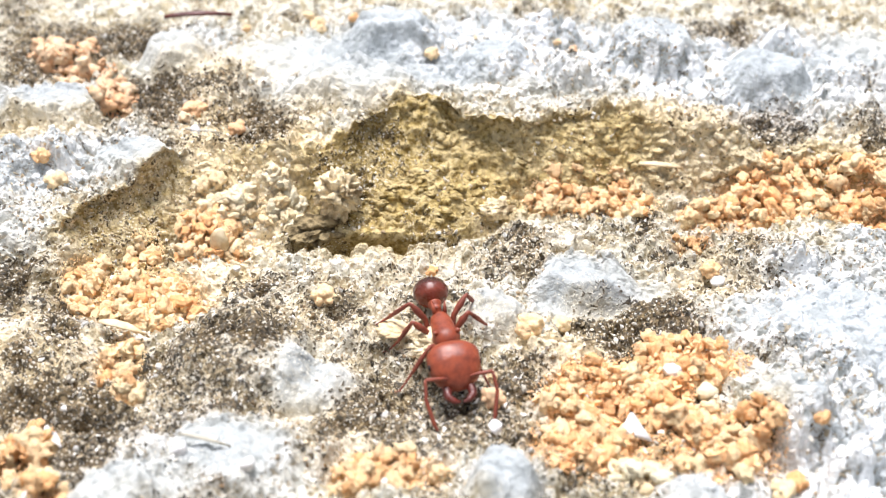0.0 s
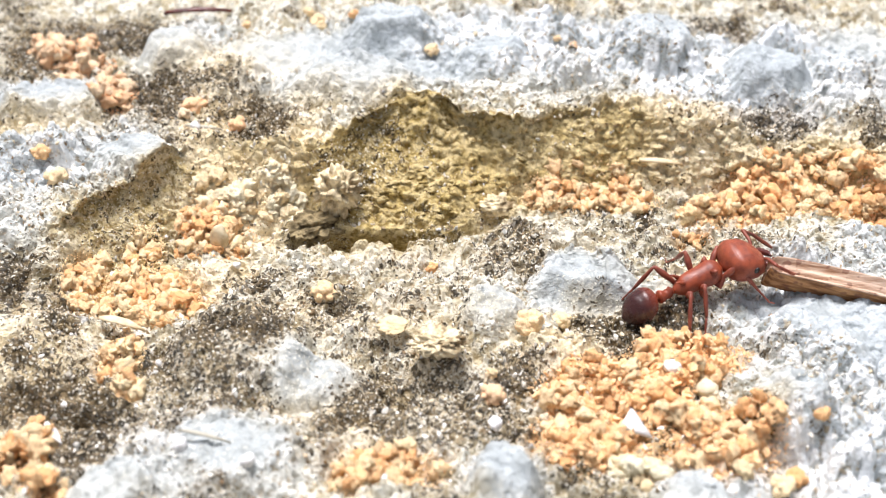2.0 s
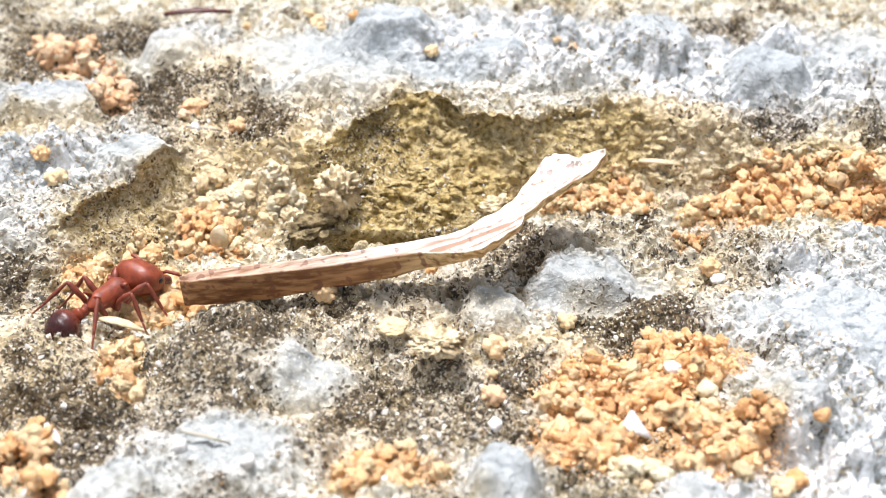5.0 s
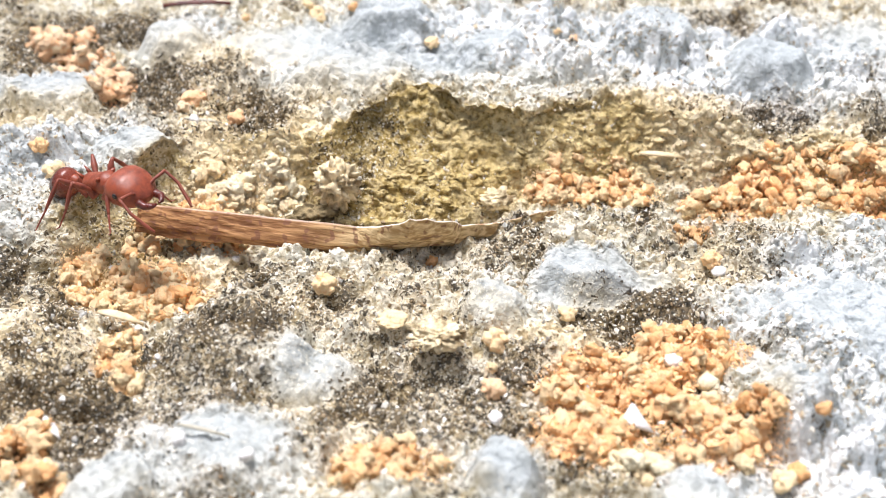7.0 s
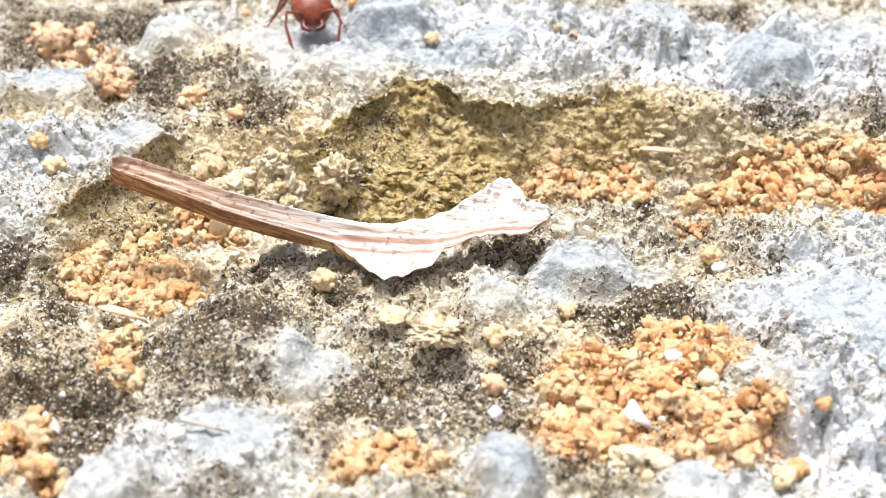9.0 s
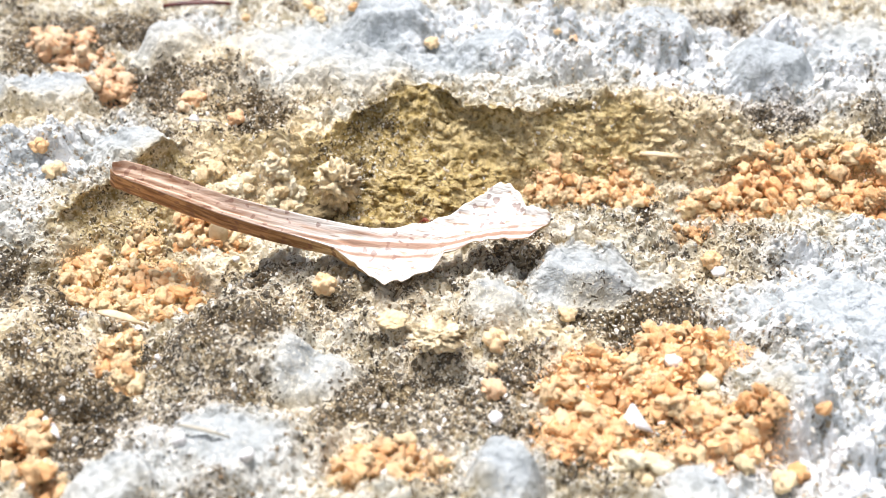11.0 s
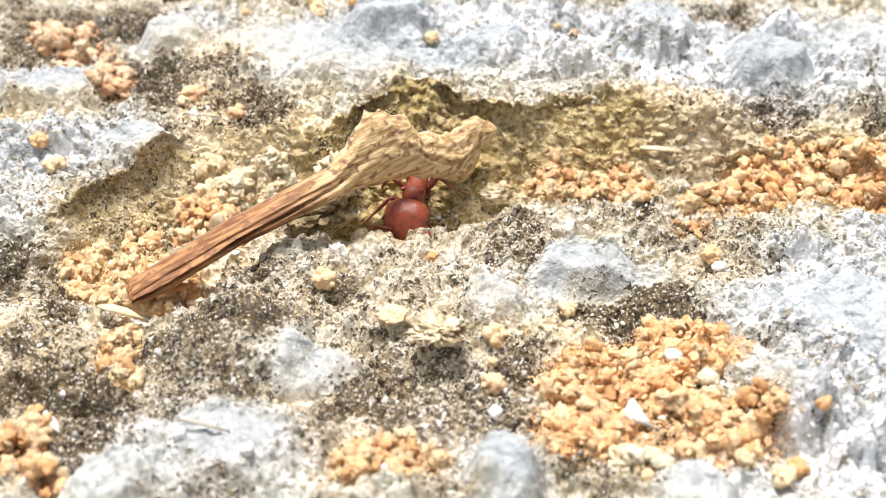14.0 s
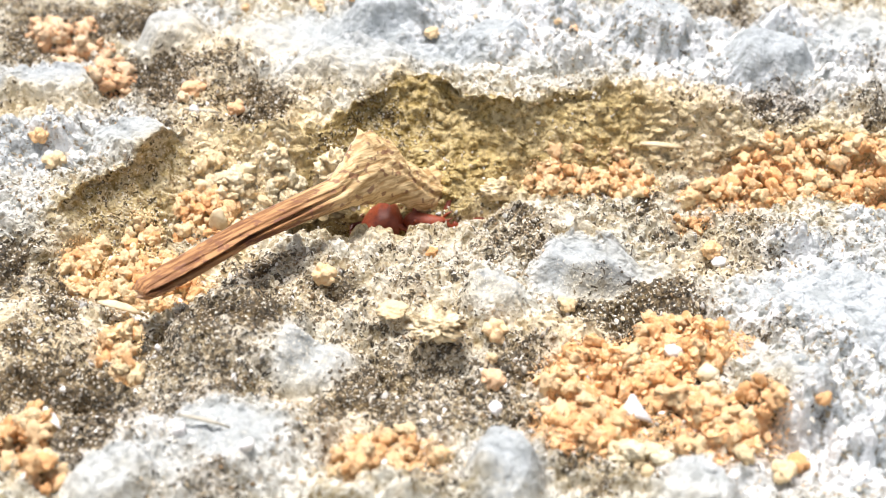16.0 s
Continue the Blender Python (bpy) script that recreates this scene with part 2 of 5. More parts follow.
def window(x, y, r):
    """The rows and columns within r of a point."""
    a, b = np.searchsorted(ROWS, (y - r, y + r))
    w = np.interp(y, ROWS, SPREAD)
    c, d = np.searchsorted(COLS, ((x - r) / w - 0.03 * abs(x) / w - 0.01, (x + r) / w + 0.03 * abs(x) / w + 0.01))
    return slice(a, b), slice(c, d)


def spot(x, y, rx, ry, turn, warp):
    s = window(x, y, 2.2 * max(rx, ry))
    c, n = math.cos(radians(turn)), math.sin(radians(turn))
    dx, dy = (_wx[s] if warp else X[s] * 0.5 + _wx[s] * 0.5) - x, (_wy[s] if warp else Y[s] * 0.5 + _wy[s] * 0.5) - y
    return s, np.sqrt(((c * dx + n * dy) / rx) ** 2 + ((c * dy - n * dx) / ry) ** 2)


def knob(x, y, rx, ry, h, turn=0):
    """A rounded stone, or a hollow where h is negative."""
    s, d = spot(x, y, 1.15 * rx, 1.15 * ry, turn, False)
    LUMPS[s] -= 0.22 * abs(h) * np.exp(-(((d - 1.08) / 0.13) ** 2))
    LUMPS[s] += 1.7 * h * (1 - step((d - 0.50) / 0.52)) if h > 0 else h * (1 - step((d - 0.25) / 0.95))


def patch(kind, x, y, rx, ry, amount, turn=0):
    """A stain, growth or bare stone of its own outline."""
    s, d = spot(x, y, 1.2 * rx, 1.2 * ry, turn, True)
    MASK[kind][s] = np.maximum(MASK[kind][s], amount * (1 - step((d - 0.45) / 0.75)))


HEAP_A = [(12.2, -8.4, 3.0, 1.5), (7.7, -10.4, 3.2, 1.8), (6.8, -13.7, 2.5, 2.1), (11.0, -12.7, 3.0, 1.9), (13.3, -14.4, 2.5, 1.7), (10.5, -9.9, 2.0, 1.1)]
HEAP_B = [(-17.0, -1.0, 3.6, 2.4), (-19.7, -0.4, 1.4, 2.0), (-15.0, -1.9, 2.2, 1.9), (-16.2, -8.2, 1.1, 1.6), (-15.4, -10.7, 0.6, 0.8), (-17.1, 2.6, 1.0, 1.7)]
HEAP_H = [(-13.1, 3.9, 2.0, 2.0), (-14.5, 4.5, 1.0, 1.3)]
HEAP_C = [(18.9, 7.4, 2.4, 2.1), (23.1, 7.4, 2.9, 1.7), (25.2, 6.5, 1.5, 2.1), (15.6, 6.4, 1.5, 1.2), (20.0, 8.4, 1.4, 0.6)]
HEAP_D = [(8.8, 8.3, 3.3, 1.9), (6.2, 8.0, 1.4, 1.2), (11.6, 7.6, 1.5, 1.0)]
HEAP_E = [(-2.2, -15.8, 2.3, 1.3), (-4.3, -16.7, 0.8, 1.0)]
HEAP_F = [(-19.9, -14.9, 1.2, 1.5), (-18.8, -14.2, 0.7, 0.6), (-18.1, -17.2, 1.1, 0.8)]
HEAP_G = [(-25.2, 21.2, 2.0, 1.6), (-23.3, 18.2, 1.9, 1.2), (-20.9, 15.3, 1.4, 1.3)]
HEAP_J = [(8.9, -15.7, 1.2, 1.2)]
HEAP_K = [(14.2, 1.5, 1.2, 0.8)]
HEAP_L = [(-11.8, 6.9, 2.8, 1.2), (-9.6, 6.3, 1.8, 0.9), (-12.7, 5.9, 1.5, 1.0)]
LOOSE = [(-15.4, 13.3, 0.79), (-15.9, 12.1, 0.48), (-12.4, 10.3, 0.67), (-23.5, 7.4, 0.61), (-22.4, 5.9, 0.73), (-0.7, 17.6, 0.55), (-8.4, 22.9, 0.67), (-9.1, 23.5, 0.42), (-6.0, 22.8, 0.42), (8.5, 19.3, 0.36), (2.4, -11.1, 0.67), (14.6, -1.1, 0.67), (17.5, -14.1, 0.45), (15.4, -17.0, 0.67), (16.2, -16.2, 0.61), (-0.6, -0.0, 0.42), (-19.4, -12.9, 0.48), (2.4, -9.4, 0.36), (7.4, 19.3, 0.30), (-13.5, 24.1, 0.36), (-1.6, -14.3, 0.42), (11.1, -10.6, 0.36)]
knob(7.6, -2.1, 2.9, 1.8, 0.60, 0)
knob(2.6, -5.3, 1.8, 1.9, 0.80, 0)
knob(-6.4, -9.9, 1.9, 1.5, 0.55, 0)
knob(-10.3, -8.3, 3.5, 3.5, 1.00, 10)
knob(-5.7, -0.2, 3.7, 1.7, 0.12, 0)
knob(-1.7, -0.7, 3.7, 1.7, -0.30, 0)
knob(16.2, -12.8, 2.3, 2.2, 1.10, 0)
knob(13.3, -11.1, 1.6, 1.8, -0.50, 0)
knob(2.7, -17.7, 1.7, 2.5, 1.10, 0)
knob(-10.5, -15.7, 5.4, 3.2, 0.60, 10)
knob(-14.9, -18.0, 2.1, 1.6, 0.80, 0)
knob(11.2, -18.2, 2.1, 1.7, 0.80, 0)
knob(-2.1, -18.4, 4.8, 1.1, 0.60, 0)
knob(20.1, -6.5, 3.8, 3.8, 0.50, 0)
knob(-1.2, -10.3, 4.4, 2.5, -0.90, 0)
knob(9.6, -5.0, 2.7, 1.4, -0.50, 0)
knob(9.6, -12.3, 4.6, 3.5, -0.60, 15)
knob(-0.1, -8.7, 1.4, 1.1, 0.50, 0)
knob(-20.3, -9.2, 3.1, 2.7, 0.60, 0)
knob(-17.2, -11.9, 2.4, 1.1, 0.50, -20)
knob(-19.5, -14.9, 2.4, 2.1, -0.50, 0)
knob(-2.4, -15.8, 2.9, 1.7, -0.40, 0)
knob(17.5, -0.4, 4.3, 1.2, 0.50, 0)
knob(16.2, -17.0, 2.8, 2.1, -0.40, 0)
knob(19, -13.9, 2.4, 2.2, 0.60, 0)
knob(4.9, -9.1, 1.7, 1.2, -0.50, 0)
knob(-3.9, -6.2, 1.7, 1.4, 0.30, 0)
knob(13.5, -4.4, 3.6, 1.7, 0.30, 0)
knob(7.3, -8.1, 2, 1.2, 0.40, 0)
knob(-3.5, 20.2, 3.1, 2, 1.00, 0)
knob(-5.8, 14.6, 4.2, 2.4, 0.70, 0)
knob(3.1, 16.8, 2.3, 2.1, 0.70, 0)
knob(13.7, 18.7, 3.3, 2.4, 1.30, 0)
knob(20.6, 16.2, 2.8, 2.5, 1.10, 0)
knob(8, 15.8, 1.8, 1.4, 0.70, 0)
knob(25.3, 18.0, 2.2, 2.1, 0.80, 0)
knob(-17.5, 19.5, 2.2, 2.4, 0.90, 0)
knob(-18.1, 7.7, 2.5, 1.6, 0.60, -15)
knob(-24.7, 13.9, 3.5, 1.7, 0.90, 0)
knob(-18.7, 13.4, 3.1, 2.7, -0.60, 0)
knob(-24.7, 18.6, 3.3, 2, -0.60, 20)
knob(19.2, 23.1, 2.7, 1.9, -0.80, 0)
knob(20.2, 11.7, 2.1, 1.5, -0.70, 0)
knob(-12.2, 11.7, 3.8, 1.3, -0.60, 10)
knob(24.9, 12.5, 2.4, 2.8, 0.70, 0)
knob(6.6, 20.9, 2.2, 1.8, 0.60, 0)
knob(23.1, 21.6, 2.3, 1.6, 0.60, 0)
knob(-13.8, 16.0, 3.2, 2.3, 0.50, 0)
knob(-24.3, 8.5, 3.7, 1.6, 0.50, 0)
knob(-10.5, 8.7, 1.5, 2.1, 0.35, 0)
knob(3.3, 4.7, 1.5, 1.0, 0.25, 0)
knob(-1.7, 11.1, 2, 1.1, 0.50, 0)
patch("dirt", -10.2, -6.2, 3.8, 3.5, 0.72, 10)
patch("dirt", -8.0, -2.9, 2.7, 2.0, 0.45, 0)
patch("dirt", -1.2, -10.7, 5.2, 3.1, 0.75, 0)
patch("dirt", 9.1, -4.5, 3.4, 1.9, 1.00, 0)
patch("dirt", 2.2, -5.7, 1.8, 1.2, 0.80, 0)
patch("dirt", -22.0, -1.9, 2.1, 3.0, 0.45, 0)
patch("dirt", -20.9, -5.7, 2.6, 2.4, 0.20, 0)
patch("dirt", -19.5, -9.1, 2.8, 2.1, 0.50, 0)
patch("dirt", -12.7, -9.5, 3.4, 2.7, 0.70, 0)
patch("dirt", 15.6, -13.3, 2.1, 1.2, 0.80, 0)
patch("dirt", 17.0, 0.1, 4.7, 1.8, 0.40, 0)
patch("dirt", 3.7, 1.3, 1.9, 1.3, 0.45, 0)
patch("dirt", 9.4, 1.9, 3.5, 1.3, 0.30, 0)
patch("dirt", 1.1, -1.9, 3.7, 1.5, 0.20, 0)
patch("dirt", -2.5, -3.8, 3.6, 1.9, 0.20, 0)
patch("dirt", -5.7, -4.7, 1.9, 1.9, 0.85, 0)
patch("dirt", -1.7, -12.8, 2.2, 1.7, 0.80, 0)
patch("dirt", 10.6, -6.5, 3.2, 1.4, 0.70, 0)
patch("dirt", 3.8, -9.1, 1.7, 1.3, 0.90, 0)
patch("dirt", 2.0, -13.0, 3.0, 2.0, 0.70, 0)
patch("dirt", -14.4, -12.7, 4.3, 1.8, 0.75, 0)
patch("dirt", -18.5, -12.3, 3.0, 1.8, 0.75, 0)
patch("dirt", -16.0, -15.2, 2.3, 1.7, 0.60, 0)
patch("dirt", -5.9, -14.1, 2.1, 1.7, 0.40, 0)
patch("dirt", -10.0, -11.1, 3.0, 1.8, 0.70, 0)
patch("dirt", 6.8, -17.0, 2.8, 1.5, 0.30, 0)
patch("dirt", 17.2, -12.3, 2.2, 1.8, 0.50, 0)
patch("dirt", 16.4, -16.3, 2.1, 1.7, 0.45, 0)
patch("dirt", -5.8, -15.2, 1.6, 1.7, 0.45, 0)
patch("dirt", -9.1, -11.5, 2.5, 1.8, 0.40, 0)
patch("dirt", -4.1, -7.4, 2.3, 1.4, 0.50, 0)
patch("dirt", 16.1, -7.8, 1.7, 1.1, 0.40, 0)
patch("dirt", -19.7, -16.3, 2.1, 2.1, 0.50, 0)
patch("dirt", -12.4, -17.0, 3.6, 1.5, 0.60, 0)
patch("dirt", -16.6, -13.8, 3.7, 1.7, 0.50, 0)
patch("dirt", -20.3, -11.5, 2.5, 1.8, 0.60, 0)
patch("dirt", -6.5, -5.7, 2.6, 1.7, 0.60, 0)
patch("dirt", -4.5, -11.1, 3.3, 2.2, 0.50, 0)
patch("dirt", -0.1, -13.2, 3.5, 1.7, 0.75, 0)
patch("dirt", -9.7, -9.1, 3.4, 1.4, 0.60, 0)
patch("dirt", 4.5, -1.4, 1.8, 1.2, 0.35, 0)
patch("dirt", 15.7, -1.9, 3.0, 1.2, 0.50, 0)
patch("dirt", 12.8, -7.0, 2.0, 1.1, 0.50, 0)
patch("dirt", -19.0, 14.7, 3.2, 3.5, 0.55, 0)
patch("dirt", -24.1, 22.4, 6.5, 3.4, 0.95, 0)
patch("dirt", -15.6, 11.1, 4.1, 2.0, 0.40, 0)
patch("dirt", -10.9, 12.4, 4.2, 1.5, 0.55, 0)
patch("dirt", -13.6, 14.4, 3.2, 1.7, 0.25, 0)
patch("dirt", -18.4, 17.9, 2.6, 2.1, 0.15, 0)
patch("dirt", -15.6, 9.8, 2.1, 1.3, 0.50, 0)
patch("dirt", 13.5, 19.2, 2.6, 1.4, 0.80, 0)
patch("dirt", 19.2, 23.1, 3.0, 1.5, 0.80, 0)
patch("dirt", 20.4, 11.9, 2.4, 1.9, 0.90, 0)
patch("dirt", 3.9, 19.2, 1.8, 1.3, 0.40, 0)
patch("dirt", -3.1, 20.9, 3.0, 1.0, 0.60, 0)
patch("dirt", 7.8, 17.0, 2.2, 1.1, 0.50, 0)
patch("dirt", 16.7, 18.8, 1.8, 1.3, 0.50, 0)
patch("dirt", 25.5, 17.0, 2.2, 1.8, 0.45, 0)
patch("dirt", 26.3, 11.1, 1.7, 1.5, 0.60, 0)
patch("dirt", -23.4, 4.5, 1.9, 1.6, 0.30, 0)
patch("dirt", 18.0, 11.4, 3.8, 2.8, 0.25, 0)
patch("dirt", 14.2, 8.5, 3.8, 2.8, 0.25, 0)
patch("cream", 15.1, 10.7, 4.5, 2.2, 0.60, 0)
patch("dirt", -11.2, 10.1, 2.1, 2.2, 0.95, 0)
patch("algae", -11.2, 9.8, 2.0, 2.2, 0.60, 0)
patch("dirt", 9.3, 11.4, 2.1, 1.6, 0.20, 0)
patch("dirt", -26.8, 13.7, 2.8, 1.1, 0.30, 0)
patch("dirt", -6.4, 7.0, 2.0, 2.0, 0.60, 0)
patch("dirt", -7.3, 3.7, 2.3, 1.1, 0.90, 0)
patch("cream", -12.4, 10.3, 3.8, 3.4, 0.90, 0)
patch("cream", -10.5, 8.8, 3.8, 2.8, 0.90, 0)
patch("cream", -14.0, 17.9, 4.7, 3.0, 0.60, 0)
patch("cream", -14.5, 15.8, 3.2, 2.3, 0.50, 0)
patch("cream", 6.2, -7.4, 2.6, 1.4, 0.60, 0)
patch("cream", -3.9, -12.7, 3.2, 2.6, 0.35, 0)
patch("cream", -20.8, -7.4, 3.2, 3.3, 0.55, 0)
patch("cream", -18.5, -11.1, 3.6, 2.7, 0.60, 0)
patch("cream", -0.1, -7.8, 1.7, 1.4, 0.70, 0)
patch("cream", 14.3, 11.8, 4.8, 1.7, 0.80, 0)
patch("cream", 23.4, 8.9, 4.7, 1.6, 0.80, 0)
patch("cream", -2.9, 12.6, 2.1, 0.9, 0.60, 0)
patch("cream", -7.8, 12.7, 2.1, 1.7, 0.50, 0)
patch("cream", -24.4, 12.1, 3.8, 1.7, 0.50, 0)
patch("cream", -11.5, 0.6, 2.2, 1.8, 0.60, 0)
patch("cream", -15.4, 0.5, 2.9, 1.5, 0.50, 0)
patch("cream", 8.7, 8.1, 4.1, 1.7, 0.60, 0)
patch("cream", 13.9, -1.9, 2.7, 1.3, 0.50, 0)
patch("cream", -1.9, -6.1, 2.6, 1.4, 0.40, 0)
patch("cream", -6.1, -12.3, 2.2, 1.3, 0.40, 0)
patch("cream", -6.5, 9.1, 1.4, 0.9, 0.80, 0)
patch("blue", 7.5, -3.1, 2.5, 1.6, 1.00, 0)
patch("blue", 2.7, -5.3, 1.5, 1.4, 1.00, 0)
patch("blue", -6.4, -9.9, 1.9, 1.4, 1.00, 0)
patch("blue", -9.9, -15.4, 2.2, 1.7, 0.85, 0)
patch("blue", -12.6, -17.0, 3.2, 1.2, 0.5, 0)
patch("dirt", -12.6, -16.4, 4.6, 2.6, 0.42, 0)
patch("blue", 2.7, -18.0, 1.5, 2.3, 1.00, 0)
patch("blue", -15, -18.1, 2, 1.4, 0.70, 0)
patch("blue", 16.4, -12.4, 2.2, 1.6, 0.60, 0)
patch("blue", 20.7, -5.7, 3.2, 2.4, 0.70, 0)
patch("blue", 22.2, -7.4, 1.7, 1.9, 0.80, 0)
patch("blue", 11.2, -18.4, 2, 1.5, 0.60, 0)
patch("blue", -3.5, 20.8, 3, 1.6, 0.90, 0)
patch("blue", -5.8, 14.5, 3.9, 2.1, 0.80, 0)
patch("blue", 3.1, 17.0, 2, 1.5, 0.80, 0)
patch("blue", 13.9, 19.4, 3.1, 1.7, 1.00, 0)
patch("blue", 20.6, 15.9, 2.6, 2.2, 1.00, 0)
patch("blue", 25.4, 18.0, 2.2, 1.8, 0.50, 0)
patch("blue", -18, 19.6, 2.2, 2.2, 0.80, 0)
patch("blue", -18.1, 8.0, 2.3, 1.4, 0.90, 0)
patch("blue", -25.2, 14.0, 3.3, 1.3, 0.90, 0)
patch("blue", -10.5, 19.6, 4.1, 2.4, 0.80, 0)
patch("blue", -5.3, 19.4, 4.4, 3, 0.80, 0)
patch("blue", -0.1, 16.0, 3.2, 2.3, 0.60, 0)
patch("blue", 9.5, -2.2, 2.4, 1, 0.60, 0)
patch("blue", 28.2, 21.3, 2.2, 2.4, 0.70, 0)
patch("blue", -25, 6.0, 2.3, 2.1, 0.30, 0)
patch("blue", 17, -4.7, 2.1, 1.4, 0.40, 0)
patch("cool", 4.3, 19.0, 15.4, 5.4, 1.00, 0)
patch("cool", 20.5, 17.2, 10.8, 6.5, 1.00, 0)
patch("cool", -8.1, 17.9, 7.3, 3.5, 0.80, 0)
patch("cool", 20.3, -5.7, 5.0, 6.6, 1.00, 0)
patch("cool", 18.9, -14.5, 4.2, 5.1, 1.00, 0)
patch("cool", 15.7, -7.4, 3.7, 3.3, 0.70, 0)
patch("cool", -24.0, 7.1, 4.6, 3.2, 0.90, 0)
patch("cool", -21.5, 9.7, 5.1, 2.8, 0.80, 0)
patch("cool", -25.7, 15.1, 4.3, 2.3, 0.80, 0)
patch("cool", -11.8, -15.6, 5.7, 3.4, 0.7, 0)
patch("cool", 13.2, -17.0, 3.8, 2.1, 0.80, 0)
patch("cool", 3.0, -16.6, 2.3, 2.1, 0.80, 0)
patch("cool", 7.7, -2.7, 4.2, 2.4, 0.60, 0)
patch("cool", -24.2, 2.4, 1.9, 2.6, 0.60, 0)
patch("cool", -17.1, 22.0, 3.4, 3.1, 0.70, 0)
patch("cool", 24.4, 1.1, 2.5, 3.1, 0.80, 0)
patch("cool", -2.0, 0.1, 3.7, 2.0, 0.60, 0)
patch("cool", 5.8, 0.6, 2.5, 2.0, 0.50, 0)
patch("cool", -1.9, -4.3, 1.8, 1.7, 0.50, 0)
patch("algae", -3.2, 7.4, 5.7, 6.0, 1.00, 0)
patch("cream", 2.6, 7.9, 2.4, 1.7, 0.90, 0)
patch("cream", -2.0, 0.1, 4.0, 2.2, 0.40, 0)
patch("cream", 5.8, 0.6, 2.8, 2.0, 0.40, 0)
patch("cream", -1.9, -4.3, 2.1, 1.9, 0.40, 0)
patch("cream", -6.6, -4.7, 2.7, 2.4, 0.35, 0)
patch("algae", -2.2, 7.7, 3.8, 2.8, 1.00, 0)
patch("algae", 7.4, 10.8, 6.5, 3.4, 0.90, 0)
patch("algae", 4.0, 9.5, 4.1, 3.3, 0.80, 0)
patch("algae", -18.6, 4.0, 3.8, 4.6, 0.85, 20)
patch("dirt", -18.0, 2.6, 2.8, 2.6, 0.55, 20)
patch("algae", -7.7, 10.7, 3.8, 2.2, 0.80, 0)
patch("algae", 13.1, 12.4, 3.8, 2.3, 0.50, 0)
patch("algae", -10.4, 10.8, 2.7, 1.7, 0.45, 0)
patch("algae", 8.4, -4.7, 2.4, 1.4, 0.40, 0)
patch("algae", 2.2, -5.7, 1.5, 0.9, 0.30, 0)
patch("algae", 15.5, -13.0, 1.3, 0.9, 0.40, 0)
patch("algae", 9.6, -7.8, 1.7, 1.1, 0.35, 0)
patch("algae", 22.1, 9.5, 3.8, 1.7, 0.40, 0)


def clear(kind, x, y, rx, ry, keep):
    """Bare ground where a stain stops."""
    s, d = spot(x, y, 1.2 * rx, 1.2 * ry, 0, True)
    MASK[kind][s] *= keep + (1 - keep) * step((d - 0.45) / 0.75)


clear("dirt", -11.8, 5.4, 3.0, 2.6, 0.1)
clear("algae", -12.2, 5.2, 2.6, 2.4, 0.2)
patch("cream", -11.8, 5.2, 3.4, 2.8, 0.75, 0)
_w = 0.7 * (fractal(X, Y, 1.5, 4, 21) - 0.5)
_lip, _foot, _crest = along(LIP, X) + _w, along(FOOT, X) - along(FOOT_IN, X) + 0.6 * _w, along(CREST, X) + 0.6 * _w
_rise = np.clip((Y - _foot) / np.maximum(_lip - _foot, 0.8), 0, 1)
_fall = step((_crest + 0.1 - Y) / np.interp(X, (-16, -14.5, -10, -8, 3, 6, 12), (2.6, 1.2, 0.9, 0.55, 0.55, 0.9, 1.2)) + 1)
_bottom = along(FLOOR_Z, X) + 0.5 * (fractal(X, Y, 3, 3, 33) - 0.5)
_fade = 1 - step((np.hypot(X, Y - 4) - 34) / 30)
# in the pit a smooth slab slopes down from the wall to a dark slot behind the ridge
_pit = step((X + 8.6) / 1.6) * (1 - step((X - 2.2) / 1.8))
_slab = -1.65 + 1.1 * step(_rise / 0.5) + 0.4 * (fractal(X, Y, 2.5, 2, 35) - 0.5)
_climb = np.where(_rise < 0.5, 0.42 * _rise, 0.21 + 0.79 * step((_rise - 0.5) / 0.5 * 1.02))
_climb = _rise + (_climb - _rise) * (0.35 + 0.65 * step((X + 7) / 2)) * (1 - 0.92 * step((X - 2) / 3))
_top = along(BACK_Z, X)
_sheer = _bottom + (_top - _bottom) * _climb
_basin = _slab + (_top - _slab) * step((_rise - 0.45) / 0.55)
_basin = np.where(Y < _foot, _bottom, _basin)
LOW = _bottom + (0 - _bottom) * _fall
LOW = np.where(_rise > 0, _sheer, LOW)
LOW = np.where(Y < _foot, LOW, LOW + (_basin - LOW) * _pit)
LOW = LOW - 0.75 * _pit * step((Y - _crest + 3.2) / 2.6) * (Y < _foot)
# the slab's underside runs back to the slot's floor
_under = _pit * (Y < _foot) * step(1 - (_foot - Y) / 0.9)
LOW = LOW + (_slab - 0.4 - LOW) * _under
_wall = step(_rise * 5) * (1 - step((_rise - 0.93) * 14)) * step((X + 23) / 3)
_rough = 1 - 0.84 * MASK["blue"]
